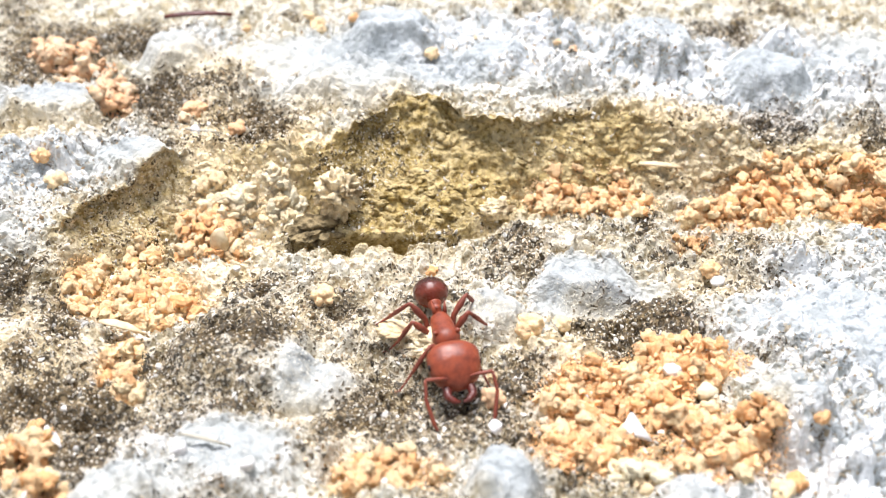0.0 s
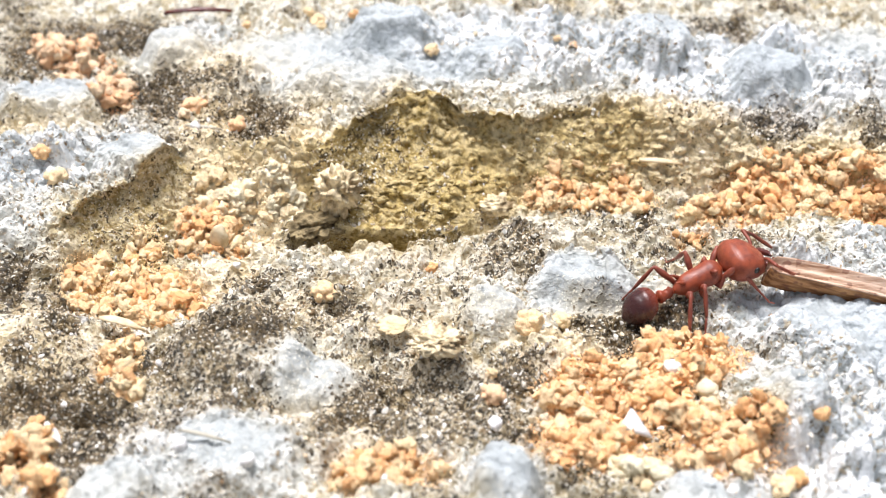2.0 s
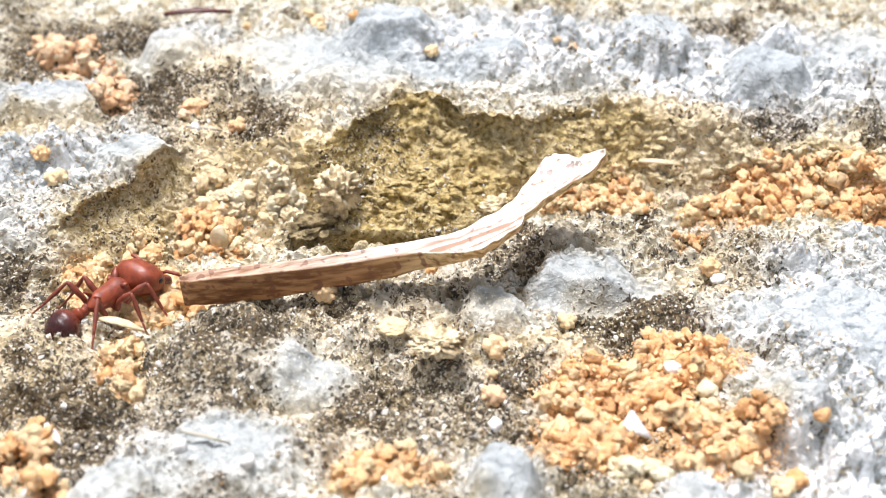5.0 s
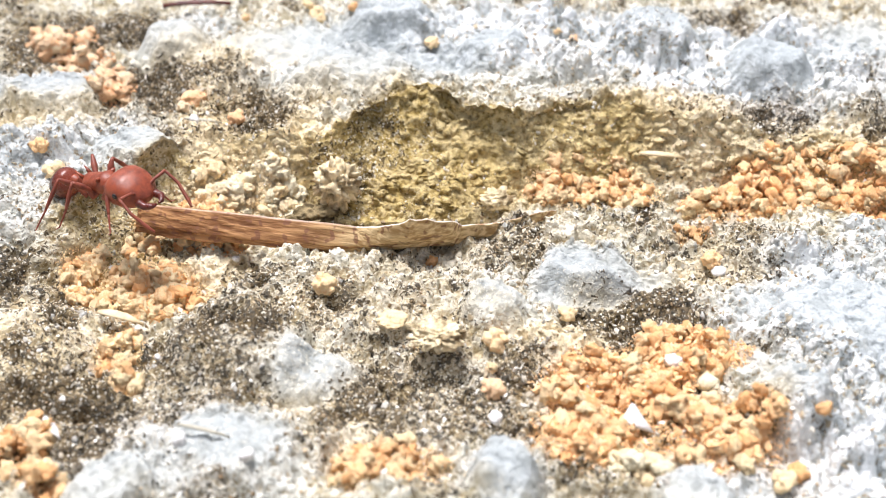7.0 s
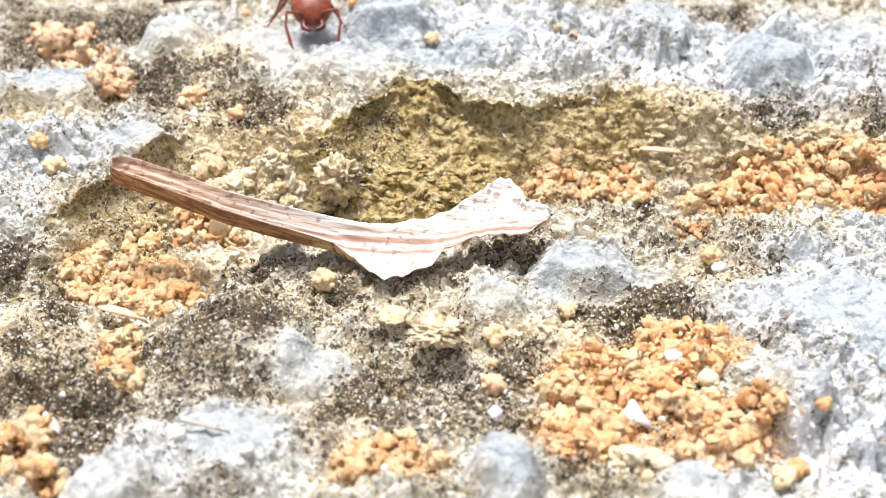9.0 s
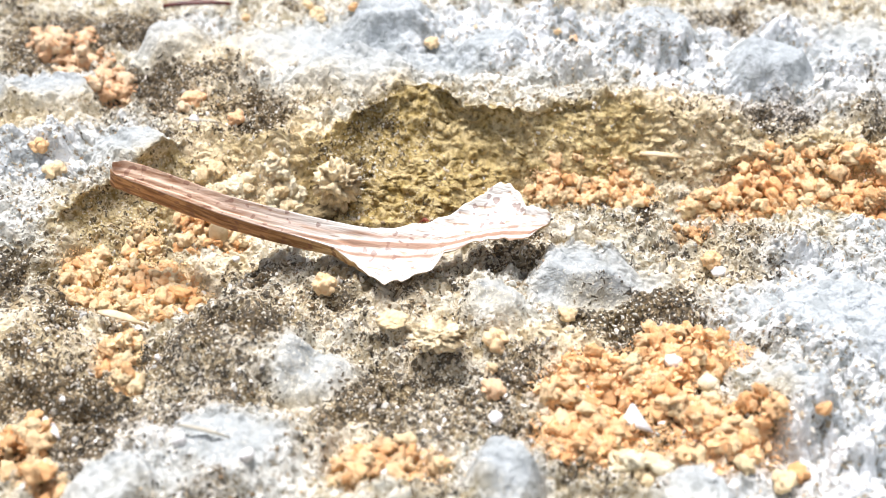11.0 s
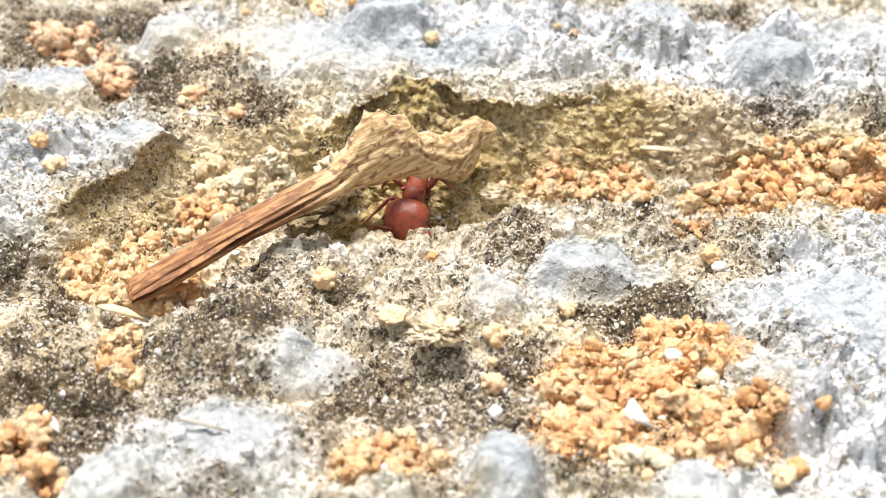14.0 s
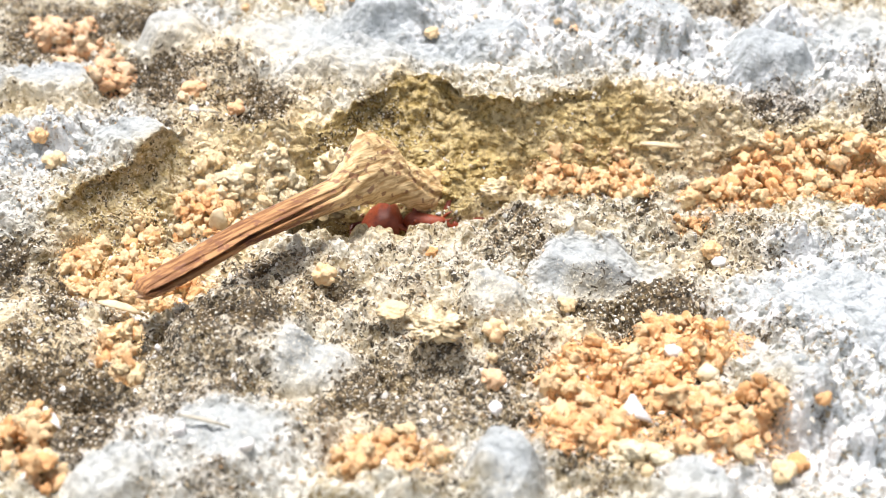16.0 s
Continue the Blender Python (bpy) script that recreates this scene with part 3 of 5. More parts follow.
# V runs down the walls as Y runs over the flats
V = Y + 1.1 * LOW
GRAINS = np.zeros(X.shape)
_r = random.Random(11)
for _n in range(20000):
    _y = _r.uniform(-21.5, 32)
    _x = _r.uniform(-1, 1) * np.interp(_y, ROWS, SPREAD)
    _size = 0.13 + 0.34 * _r.random() ** 3
    _s = window(_x, _y, _size)
    if not GRAINS[_s].size:
        continue
    _m = V[_s][V[_s].shape[0] // 2, V[_s].shape[1] // 2]
    _d = 1 - ((X[_s] - _x) ** 2 + (V[_s] - _m) ** 2 * _r.uniform(0.7, 2.0)) / _size**2
    GRAINS[_s] = np.maximum(GRAINS[_s], _size * _r.uniform(0.35, 1.0) * np.sqrt(np.clip(_d, 0, 1)))
BLOCKS = np.zeros(X.shape)
for _n in range(1700):
    _y = _r.uniform(-21.5, 32)
    _x = _r.uniform(-1, 1) * np.interp(_y, ROWS, SPREAD)
    _size = 0.35 + 0.75 * _r.random() ** 2
    _s = window(_x, _y, _size * 1.3)
    _d = 1 - ((_wx[_s] - _x) ** 2 + (_wy[_s] - _y) ** 2 * _r.uniform(0.8, 1.8)) / _size**2
    if _d.size:
        BLOCKS[_s] = np.maximum(BLOCKS[_s], _size * _r.uniform(0.3, 0.75) * np.clip(_d, 0, 1) ** 0.6)
PACKED, SHELLS = np.zeros(X.shape), np.zeros(X.shape)
for _n in range(5600):
    _y = _r.uniform(-21.5, 32)
    _x = _r.uniform(-1, 1) * np.interp(_y, ROWS, SPREAD)
    _size = 0.24 + 0.52 * _r.random() ** 2
    _s = window(_x, _y, _size * 1.5)
    _flat, _high, _base = _r.uniform(0.7, 1.9), _r.uniform(0.5, 1.0), _r.uniform(-0.12, 0.12)
    if not MASK["cool"][_s].size or MASK["cool"][_s].max() < 0.25:
        continue
    _d = 1 - (((X[_s] + _wx[_s]) / 2 - _x) ** 2 + ((Y[_s] + _wy[_s]) / 2 - _y) ** 2 * _flat) / _size**2
    SHELLS[_s] = np.maximum(SHELLS[_s], (0.55 + 0.9 * _high - 0.45) * np.clip(3 * _d, 0, 1))
    PACKED[_s] = np.maximum(PACKED[_s], (_d > 0) * (_size * _high * np.clip(_d, 0, 1) ** 0.45 + _base))
_patchy = 0.35 + 1.0 * step((fractal(X, V, 5, 3, 71) - 0.35) * 3)
RELIEF = 1.1 * (fractal(X, Y, 6, 3, 41) - 0.5) + 0.9 * (fractal(X, V, 1.5, 3, 45) - 0.5) + 0.8 * _rough * (fractal(X, V, 0.55, 3, 51) - 0.5)
PITS = step((fractal(X, V, 0.6, 2, 61) - 0.60) * 9) * _rough
CARVE = RELIEF + 1.1 * GRAINS * _rough * _patchy - 0.38 * PITS + BLOCKS * (0.45 + 0.35 * MASK["cool"]) * _rough + 0.38 * PACKED * MASK["cool"] * (1 - 0.9 * MASK["blue"])
CARVE = CARVE * (1 - 0.8 * _pit * step((Y - _crest - 0.3) / 0.5) * (1 - step((Y - _foot) / 0.8)))
Z = LOW + LUMPS + _fade * CARVE * (1 - 0.55 * _wall) * (1 - 0.7 * np.clip(4 * _fall * (1 - _fall), 0, 1))
Z = np.where(_fade > 0, Z, LOW * _fade)
# on the walls the relief stands out towards the open side, and the lip hangs over
YY = Y - _fade * _wall * (0.35 + 0.65 * step((X + 6) / 3)) * (0.9 * (fractal(X, V, 3.2, 2, 81) - 0.5) + 0.35 * (fractal(X, V, 0.8, 2, 85) - 0.5) + 1.1 * GRAINS)
_over = step((X + 6.5) / 2) * (1.25 - 1.15 * step((X - 2) / 3)) + (1 - step((X + 16.2) / 1.2)) * step((X + 22.5) / 2)
YY = YY + _fade * _over * 0.9 * step((_rise - 0.45) / 0.35) * (1 - step((_rise - 0.9) / 0.09)) * (0.6 + 0.8 * fractal(X, V, 2.4, 2, 87))
YY = YY + step((X + 8) / 1.5) * (1 - step((X + 0.6) / 1.6)) * 3.2 * step((Y - _crest - 0.9) / np.maximum(_foot - _crest - 0.9, 0.5)) * (Y < _foot) * (1 - _under)
MASK["grain"] = np.clip(SHELLS, 0, 1) * MASK["cool"] * (1 - MASK["blue"])
_xw = X + 4.5 * (fractal(X, V, 3.5, 4, 97) - 0.5)
MASK["algae"] *= 1 - step((Y - _lip + 0.3) / 0.9)
MASK["algae"] = np.maximum(MASK["algae"], _wall * (0.95 * step((_xw + 9) / 3) * (1 - 0.55 * step((_xw - 4) / 5)) + 0.75 * (1 - step((_xw + 16) / 2))))
_spread = fractal(X, V, 3.2, 4, 95)
MASK["dirt"] = np.clip(MASK["dirt"] * (0.55 + 0.9 * _spread) + 0.6 * step((_spread - 0.56) * 6) * (1 - 0.75 * MASK["cool"]) * (1 - MASK["blue"]), 0, 1)
MASK["cream"] = np.maximum(MASK["cream"], 0.95 * _wall * step((_xw + 16) / 2.5) * (1 - step((_xw + 9) / 3)))
MASK["dirt"] = np.maximum(MASK["dirt"], 0.75 * _wall * step((_xw + 21) / 2) * (1 - step((_xw + 16) / 2)) * fractal(X, V, 3, 2, 91))
MASK["dirt"] = np.maximum(MASK["dirt"], 0.2 * _wall * step((_xw - 9) / 4) * (1 - step((_xw - 19) / 5)))


MASK["dirt"] *= 1 - 0.75 * _wall * step((_xw + 15) / 2) * (1 - step((_xw + 9) / 2))
MASK["cream"] = np.maximum(MASK["cream"], 0.6 * _wall * step((_xw - 5) / 4))


def ground_lean(x, y):
    """How far the ground near a place is pushed back, in millimetres."""
    i, j = np.searchsorted(ROWS, y), np.searchsorted(COLS, x / np.interp(y, ROWS, SPREAD))
    return YY[i, j] - Y[i, j]


def bare_stone(x, y):
    """How smooth and bare the stone is at a place."""
    return MASK["blue"][np.searchsorted(ROWS, y), np.searchsorted(COLS, x / np.interp(y, ROWS, SPREAD))]


def ground_z(x, y):
    """Height of the ground at a place, in millimetres."""
    u = x / np.interp(y, ROWS, SPREAD)
    i, j = np.clip(np.searchsorted(ROWS, y) - 1, 0, len(ROWS) - 2), np.clip(np.searchsorted(COLS, u) - 1, 0, len(COLS) - 2)
    f, g = (y - ROWS[i]) / (ROWS[i + 1] - ROWS[i]), (u - COLS[j]) / (COLS[j + 1] - COLS[j])
    return (Z[i, j] * (1 - g) + Z[i, j + 1] * g) * (1 - f) + (Z[i + 1, j] * (1 - g) + Z[i + 1, j + 1] * g) * f

for _x, _y, _rx, _ry in (HEAP_A + HEAP_B + HEAP_C + HEAP_E + HEAP_F + HEAP_J + HEAP_K):
    patch("ochre", _x, _y, _rx, _ry, 0.85)


def sheet_mesh(name):
    rows, cols = X.shape
    me = bpy.data.meshes.new(name)
    co = np.stack([X, YY, Z], -1).reshape(-1, 3) * 0.001
    base = (np.arange(rows - 1)[:, None] * cols + np.arange(cols - 1)[None, :]).ravel()
    quads = np.stack([base, base + 1, base + cols + 1, base + cols], 1)
    me.vertices.add(len(co))
    me.vertices.foreach_set("co", co.ravel())
    me.loops.add(quads.size)
    me.loops.foreach_set("vertex_index", quads.ravel().astype(np.int32))
    me.polygons.add(len(quads))
    me.polygons.foreach_set("loop_start", np.arange(0, quads.size, 4, dtype=np.int32))
    me.polygons.foreach_set("use_smooth", np.ones(len(quads), bool))
    me.update()
    for key in ("dirt", "cream", "blue", "algae", "ochre", "cool", "grain"):
        me.attributes.new(key, "FLOAT", "POINT").data.foreach_set("value", MASK[key].ravel().astype(np.float32))
    me.materials.append(LIMESTONE)
    return me


ground = tagged(new("ground", sheet_mesh("ground")), "pale weathered limestone with lichen and a mossy crevice", "rock", kind="structure")


# ---- small helpers for things; sizes in millimetres ----
def mm(x, y, z, rx=0, ry=0, rz=0):
    return pose(x * 0.001, y * 0.001, z * 0.001, rx, ry, rz)


def link(name, bm, material, parent=None, label="", smooth=True):
    me = bpy.data.meshes.new(name)
    bmesh.ops.scale(bm, vec=(0.001, 0.001, 0.001), verts=bm.verts)
    bm.to_mesh(me)
    bm.free()
    for p in me.polygons:
        p.use_smooth = smooth
    me.materials.append(material)
    ob = new(name, me)
    ob.parent = parent
    if label:
        ob["label"] = label
    return ob


def lump(seed, sx=1.0, sy=1.0, sz=1.0, rough=0.45, detail=1, scale=1.6):
    """A rough lump of about unit radius, flattened below."""
    bm = bmesh.new()
    bmesh.ops.create_icosphere(bm, subdivisions=detail, radius=1.0)
    at = Vector((seed * 7.3, seed * 3.1, seed * 5.7))
    for v in bm.verts:
        grains = abs(noise.noise(v.co * scale + at)) * 1.3 + abs(noise.noise(v.co * scale * 2.2 - at)) * 0.7
        d = 1 + rough * (0.7 * noise.noise(v.co * 0.9 - at) + grains - 0.45)
        v.co = Vector((v.co.x * sx, v.co.y * sy, max(v.co.z, -0.75) * sz)) * d
    return bm


def floret(seed, detail=2, bumps=16, depth=0.42, sx=1.0, sy=0.9, sz=0.8, fray=0.10, broad=(0.30, 0.62)):
    """A knobbly crumb of about unit radius: a ball beset with small round grains."""
    r = random.Random(seed * 17 + 3)
    bm = bmesh.new()
    bmesh.ops.create_icosphere(bm, subdivisions=detail, radius=1.0)
    knobs = []
    for _ in range(bumps):
        d = Vector((r.gauss(0, 1), r.gauss(0, 1), r.gauss(0, 1))).normalized()
        knobs.append((d, r.uniform(*broad), r.uniform(0.45, 1.0)))
    at = Vector((seed * 7.3, seed * 3.1, seed * 5.7))
    for v in bm.verts:
        d = v.co.normalized()
        out = max(k * math.sqrt(max(0.0, 1 - ((d - c).length / w) ** 2)) for c, w, k in knobs)
        out = 0.72 + depth * out + 0.22 * noise.noise(d * 1.3 + at) + fray * noise.noise(d * 4.5 - at) + fray * 0.6 * noise.noise(d * 9.0 + at)
        v.co = Vector((d.x * sx, d.y * sy, d.z * sz)) * out
    return bm


def chunk(seed, sx=1.0, sy=1.0, sz=0.85, cuts=1, rough=0.16, scale=2.5, points=13):
    """A craggy, broken lump of about unit radius."""
    r = random.Random(seed * 31 + 5)
    bm = bmesh.new()
    for _ in range(points):
        d = Vector((r.gauss(0, 1), r.gauss(0, 1), r.gauss(0, 1))).normalized() * r.uniform(0.75, 1.15)
        bm.verts.new((d.x * sx, d.y * sy, d.z * sz))
    hull = bmesh.ops.convex_hull(bm, input=bm.verts)
    loose = [v for v in bm.verts if not v.link_faces]
    bmesh.ops.delete(bm, geom=loose, context="VERTS")
    if cuts:
        bmesh.ops.subdivide_edges(bm, edges=bm.edges[:], cuts=cuts, use_grid_fill=True, smooth=0.35)
    bmesh.ops.triangulate(bm, faces=bm.faces[:])
    bm.normal_update()
    at = Vector((seed * 7.3, seed * 3.1, seed * 5.7))
    for v, n in [(v, v.normal.copy()) for v in bm.verts]:
        v.co += n * rough * (abs(noise.noise(v.co * scale + at)) * 2.2 - 0.5 + noise.noise(v.co * scale * 2.3 - at))
    bmesh.ops.recalc_face_normals(bm, faces=bm.faces)
    return bm


def rest(ob, x, y, turn=0.0, size=1.0, sink=0.35, squash=1.0):
    """Sets a thing of unit radius down on the ground."""
    z = float(ground_z(x, y)) + size * squash * (0.75 - sink)
    ob.matrix_basis = mm(x, y, z, 0, 0, turn) @ Matrix.Diagonal((size, size, size * squash, 1))
    return ob


# ---- heaps of crumbs ----
def crumb_meshes(material, count=12, first=0):
    made = []
    for n in range(count):
        ob = link("crumb", floret(first + n, 3, 26 + n % 9, 0.55, 1 + 0.3 * math.sin(n * 2.1), 1, 0.85, 0.26, (0.20, 0.44)), material)
        made.append(ob.data)
        bpy.data.objects.remove(ob)
    return made


SHAPES = crumb_meshes(CRUMB)
SHAPES_FAR = crumb_meshes(CRUMB_FAR, 8, 20)
SHAPES_PALE = crumb_meshes(CRUMB_PALE, 8, 40)


GRAIN = {}
for _set in (SHAPES, SHAPES_FAR, SHAPES_PALE):
    _ob = link("grain", chunk(3, 1.1, 1, 0.8, 0, 0.1, 1.4, 11), _set[0].materials[0])
    GRAIN[_set[0].materials[0].name] = _ob.data
    bpy.data.objects.remove(_ob)


def heap(label, spots, shapes, density, size, mound, seed, limit=280):
    """A heap of single crumbs over some oval spots; the finest grains are one part."""
    r = random.Random(seed)
    cx, cy = spots[0][0], spots[0][1]
    top = new("crumb_heap")
    base = Vector((cx, cy, float(ground_z(cx, cy))))
    top.matrix_basis = mm(*base)
    tagged(top, label, "crumb heap", "heaps of crumbs on the rock")
    made, dust = 0, []
    todo = [(s, k) for s in spots for k in range(int(density * s[2] * s[3] * math.pi))]
    laid = []
    for (x, y, rx, ry), _ in todo:
        a, d = r.uniform(0, 2 * math.pi), math.sqrt(r.random())
        wob = 0.75 + 0.5 * float(lattice(np.array(x + rx * math.cos(a)), np.array(y + ry * math.sin(a)), 1.1, 5))
        px, py = x + rx * d * wob * math.cos(a), y + ry * d * wob * math.sin(a)
        if float(lattice(np.array(px), np.array(py), 0.9, 15)) < 0.27 + 0.12 * d:
            continue
        s = size * r.choice((0.55, 0.65, 0.75, 0.85, 1.0, 1.2, 1.5, 1.9)) * r.uniform(0.85, 1.15)
        laid.append((s, px, py, float(ground_z(px, py)) + max(0.0, mound * (1 - d * d)) * r.random() + 0.4 * s))
    laid.sort(reverse=True)
    for s, px, py, pz in laid:
        if made < limit:
            ob = new("crumb", shapes[r.randrange(len(shapes))])
            ob.parent = top
            ob.matrix_basis = mm(px - base.x, py - base.y, pz - base.z, r.uniform(-60, 60), r.uniform(-60, 60), r.uniform(0, 360)) @ Matrix.Diagonal((s, s * r.uniform(0.75, 1.2), s * r.uniform(0.7, 1.1), 1))
            made += 1
        else:
            dust.append((px, py, pz, s))
    for _ in range(int(2.2 * len(todo))):
        x, y, rx, ry = r.choice(spots)
        a, d = r.uniform(0, 2 * math.pi), math.sqrt(r.random()) * 1.12
        px, py = x + rx * d * math.cos(a), y + ry * d * math.sin(a)
        s = size * r.uniform(0.18, 0.42)
        dust.append((px, py, float(ground_z(px, py)) + 0.3 * s, s))
    src = GRAIN[shapes[0].materials[0].name]
    co = np.empty(len(src.vertices) * 3)
    src.vertices.foreach_get("co", co)
    co = co.reshape(-1, 3) * 1000
    tri = np.array([p.vertices[:] for p in src.polygons])
    verts, faces = [], []
    for n, (px, py, pz, s) in enumerate(dust):
        turn = np.array(Euler((r.uniform(0, 6), r.uniform(0, 6), r.uniform(0, 6))).to_matrix())
        verts.append((co @ turn.T * s + (px - base.x, py - base.y, pz - base.z)) * 0.001)
        faces.append(tri + n * len(co))
    me = bpy.data.meshes.new("crumb_dust")
    me.from_pydata(np.concatenate(verts).tolist(), [], np.concatenate(faces).tolist())
    me.materials.append(src.materials[0])
    fine = new("crumb_dust", me)
    fine.parent = top
    fine["kind"] = "stuff"
    return top


_light = "loose heap of pale orange earth crumbs"
heap("large " + _light, HEAP_A, SHAPES, 26.0, 0.235, 0.7, 1, 300)
heap(_light + " in the gully", HEAP_B, SHAPES, 26.0, 0.23, 0.5, 2, 300)
heap("small " + _light + " by the crevice", HEAP_H, SHAPES, 14, 0.26, 0.6, 3)
heap(_light + " behind the ridge", HEAP_C, SHAPES, 18, 0.27, 1.0, 4, 300)
heap("thin scatter of cream crumbs in the crevice", HEAP_D, SHAPES, 24, 0.21, 0.6, 5)
heap("small " + _light, HEAP_E, SHAPES, 20, 0.24, 0.5, 6)
heap("small " + _light, HEAP_F, SHAPES, 20, 0.25, 0.6, 7)
heap("heap of rusty orange crumbs in a dark hollow", HEAP_G, SHAPES_FAR, 17, 0.28, 0.9, 8)
heap("small heap of pale crumbs on the limestone", HEAP_J, SHAPES_PALE, 8, 0.36, 0.4, 9)
heap("scatter of cream crumbs on the gully slope", HEAP_L, SHAPES_PALE, 14, 0.29, 0.2, 11)
heap("few orange crumbs on the ridge", HEAP_K, SHAPES, 5, 0.24, 0.2, 10)


def strewn(name, label, material, single, count, low, high, seed):
    """Fine grains strewn over the rock, thicker in some places: the largest are parts, the rest one part."""
    r = random.Random(seed)
    src = GRAIN[SHAPES[0].materials[0].name]
    co = np.empty(len(src.vertices) * 3)
    src.vertices.foreach_get("co", co)
    co = co.reshape(-1, 3) * 1000
    tri = np.array([p.vertices[:] for p in src.polygons])
    large = src.copy()
    large.materials.clear()
    large.materials.append(single)
    spots = []
    while len(spots) < count:
        y = r.uniform(-19, 24)
        x = r.uniform(-1, 1) * (19 + 0.25 * (y + 19))
        if abs(float(ground_lean(x, y))) < 0.3 and float(bare_stone(x, y)) < 0.4 and float(lattice(np.array(x), np.array(y), 2.6, seed)) * 0.75 + 0.25 * r.random() >= 0.42:
            spots.append((low + (high - low) * r.random() ** 3, x, y))
    spots.sort(reverse=True)
    top = tagged(new(name), label, "grit")
    verts, faces = [], []
    for n, (s, x, y) in enumerate(spots):
        z = float(ground_z(x, y)) + 0.35 * s
        turn, stretch = (r.uniform(0, 6), r.uniform(0, 6), r.uniform(0, 6)), (1, r.uniform(0.6, 1), r.uniform(0.5, 1))
        if n < 280:
            ob = new("grain", large)
            ob.parent = top
            ob.matrix_basis = mm(x, y, z, *(math.degrees(a) for a in turn)) @ Matrix.Diagonal((s, s * stretch[1], s * stretch[2], 1))
            continue
        faces.append(tri + len(verts) * len(co))
        verts.append(((co * stretch) @ np.array(Euler(turn).to_matrix()).T * s + (x, y, z)) * 0.001)
    me = bpy.data.meshes.new("fine_grit")
    me.from_pydata(np.concatenate(verts).tolist(), [], np.concatenate(faces).tolist())
    me.materials.append(material)
    fine = new("fine_grit", me)
    fine.parent = top
    fine["kind"] = "stuff"
    return top


strewn("pale_grit", "fine pale grit strewn over the limestone", GRIT_PALE, GRAIN_PALE, 7000, 0.05, 0.22, 61)
strewn("earth_grit", "fine brown earth grains strewn over the limestone", GRIT_EARTH, GRAIN_EARTH, 2400, 0.05, 0.18, 62)

# ---- single crumbs, chips and scraps ----
def clot(seed, material, name="crumb", grains=7):
    """A knobbly crumb of unit radius."""
    return link(name, floret(seed, 4, 26, 0.5), material)


for _n, (_x, _y, _s) in enumerate(LOOSE):
    _ob = clot(_n + 100, CRUMB if _n not in (0, 1, 2, 9, 10) else CRUMB_FAR, "earth_crumb", 6 + _n % 3)
    rest(_ob, _x, _y, _n * 47, _s * 0.9, 0.3)
    tagged(_ob, "single orange earth crumb lying on the limestone", "crumb", "single crumbs on the rock")

_ob = rest(link("earth_crumb", floret(71, 4, 34, 0.3, 1.3, 1, 0.6, 0.2), CRUMB_PALE), -2.6, -6.7, 10, 0.68, 0.2, 0.7)
tagged(_ob, "flat cream crumb lying on the dark lichen", "crumb", "single crumbs on the rock")
_ob = rest(link("earth_clod", floret(72, 5, 90, 0.4, 1.3, 0.9, 0.6, 0.3, (0.15, 0.38)), CLOD), -0.2, -8.3, 0, 1.05, 0.35, 0.8)
tagged(_ob, "buff clod of crumbly earth on the rock", "clod")
_ob = rest(link("earth_clod", floret(73, 5, 90, 0.45, 0.95, 0.9, 1.1, 0.35, (0.15, 0.38)), CLOD), -6.2, 6.3, 20, 1.3, 0.15, 1.0)
tagged(_ob, "buff clod of crumbly earth standing in the crevice", "clod")
_ob = rest(link("earth_clod", floret(74, 5, 70, 0.5, 1.5, 0.9, 0.7, 0.3, (0.15, 0.35)), MOSSY), -7.4, 5.3, 25, 1.25, 0.25, 0.8)
tagged(_ob, "dark olive clod of earth wedged in the crevice", "clod")
_ob = rest(link("earth_clod", floret(75, 5, 60, 0.3, 1.35, 0.9, 0.75, 0.2, (0.2, 0.42)), CLOD), 3.1, 7.3, 10, 0.95, 0.4, 0.9)
tagged(_ob, "buff clod of crumbly earth at the foot of the wall", "clod")
for _x, _y, _s, _seed in ((11.5, -9.4, 0.6, 1), (11.2, -8.7, 0.4, 2), (7.9, -11.8, 0.52, 3), (-14.1, -9.0, 0.3, 4), (14.9, -1.8, 0.42, 5), (-8.7, -16.8, 0.45, 6), (-12.0, -15.6, 0.42, 7), (2.4, -13.7, 0.42, 8), (-1.2, -11.5, 0.24, 9), (-14.9, 10.2, 0.4, 10), (-18.2, 9.6, 0.3, 11), (-11.7, 1.2, 0.3, 12)):
    _ob = rest(link("stone_chip", chunk(80 + _seed, 1.1, 0.9, 0.8, 2, 0.07, 2.0, 10), CHALK, smooth=_s < 0.5), _x, _y, _seed * 31, _s, 0.3)
    tagged(_ob, "small white stone chip on the rock", "stone chip", "white stone chips")


def splinter(name, length, width, thick, bend, material, seed):
    """A narrow curved scrap, tapered to both ends."""
    bm = bmesh.new()
    r = random.Random(seed)
    rings = []
    for i in range(13):
        u = i / 12
        w = width * (0.25 + 0.75 * math.sin(math.pi * min(1, u * 1.15)) ** 0.6) * r.uniform(0.9, 1.1) / 2
        x, z = (u - 0.5) * length, bend * (1 - (2 * u - 1) ** 2)
        rings.append([bm.verts.new((x, w * math.cos(a), z + thick * (0.5 + 0.5 * math.sin(a)))) for a in [k * math.pi / 4 for k in range(8)]])
    for a, b in zip(rings, rings[1:]):
        for k in range(8):
            bm.faces.new((a[k], a[(k + 1) % 8], b[(k + 1) % 8], b[k]))
    bm.faces.new(rings[0][::-1])
    bm.faces.new(rings[-1])
    bmesh.ops.recalc_face_normals(bm, faces=bm.faces)
    return link(name, bm, material)


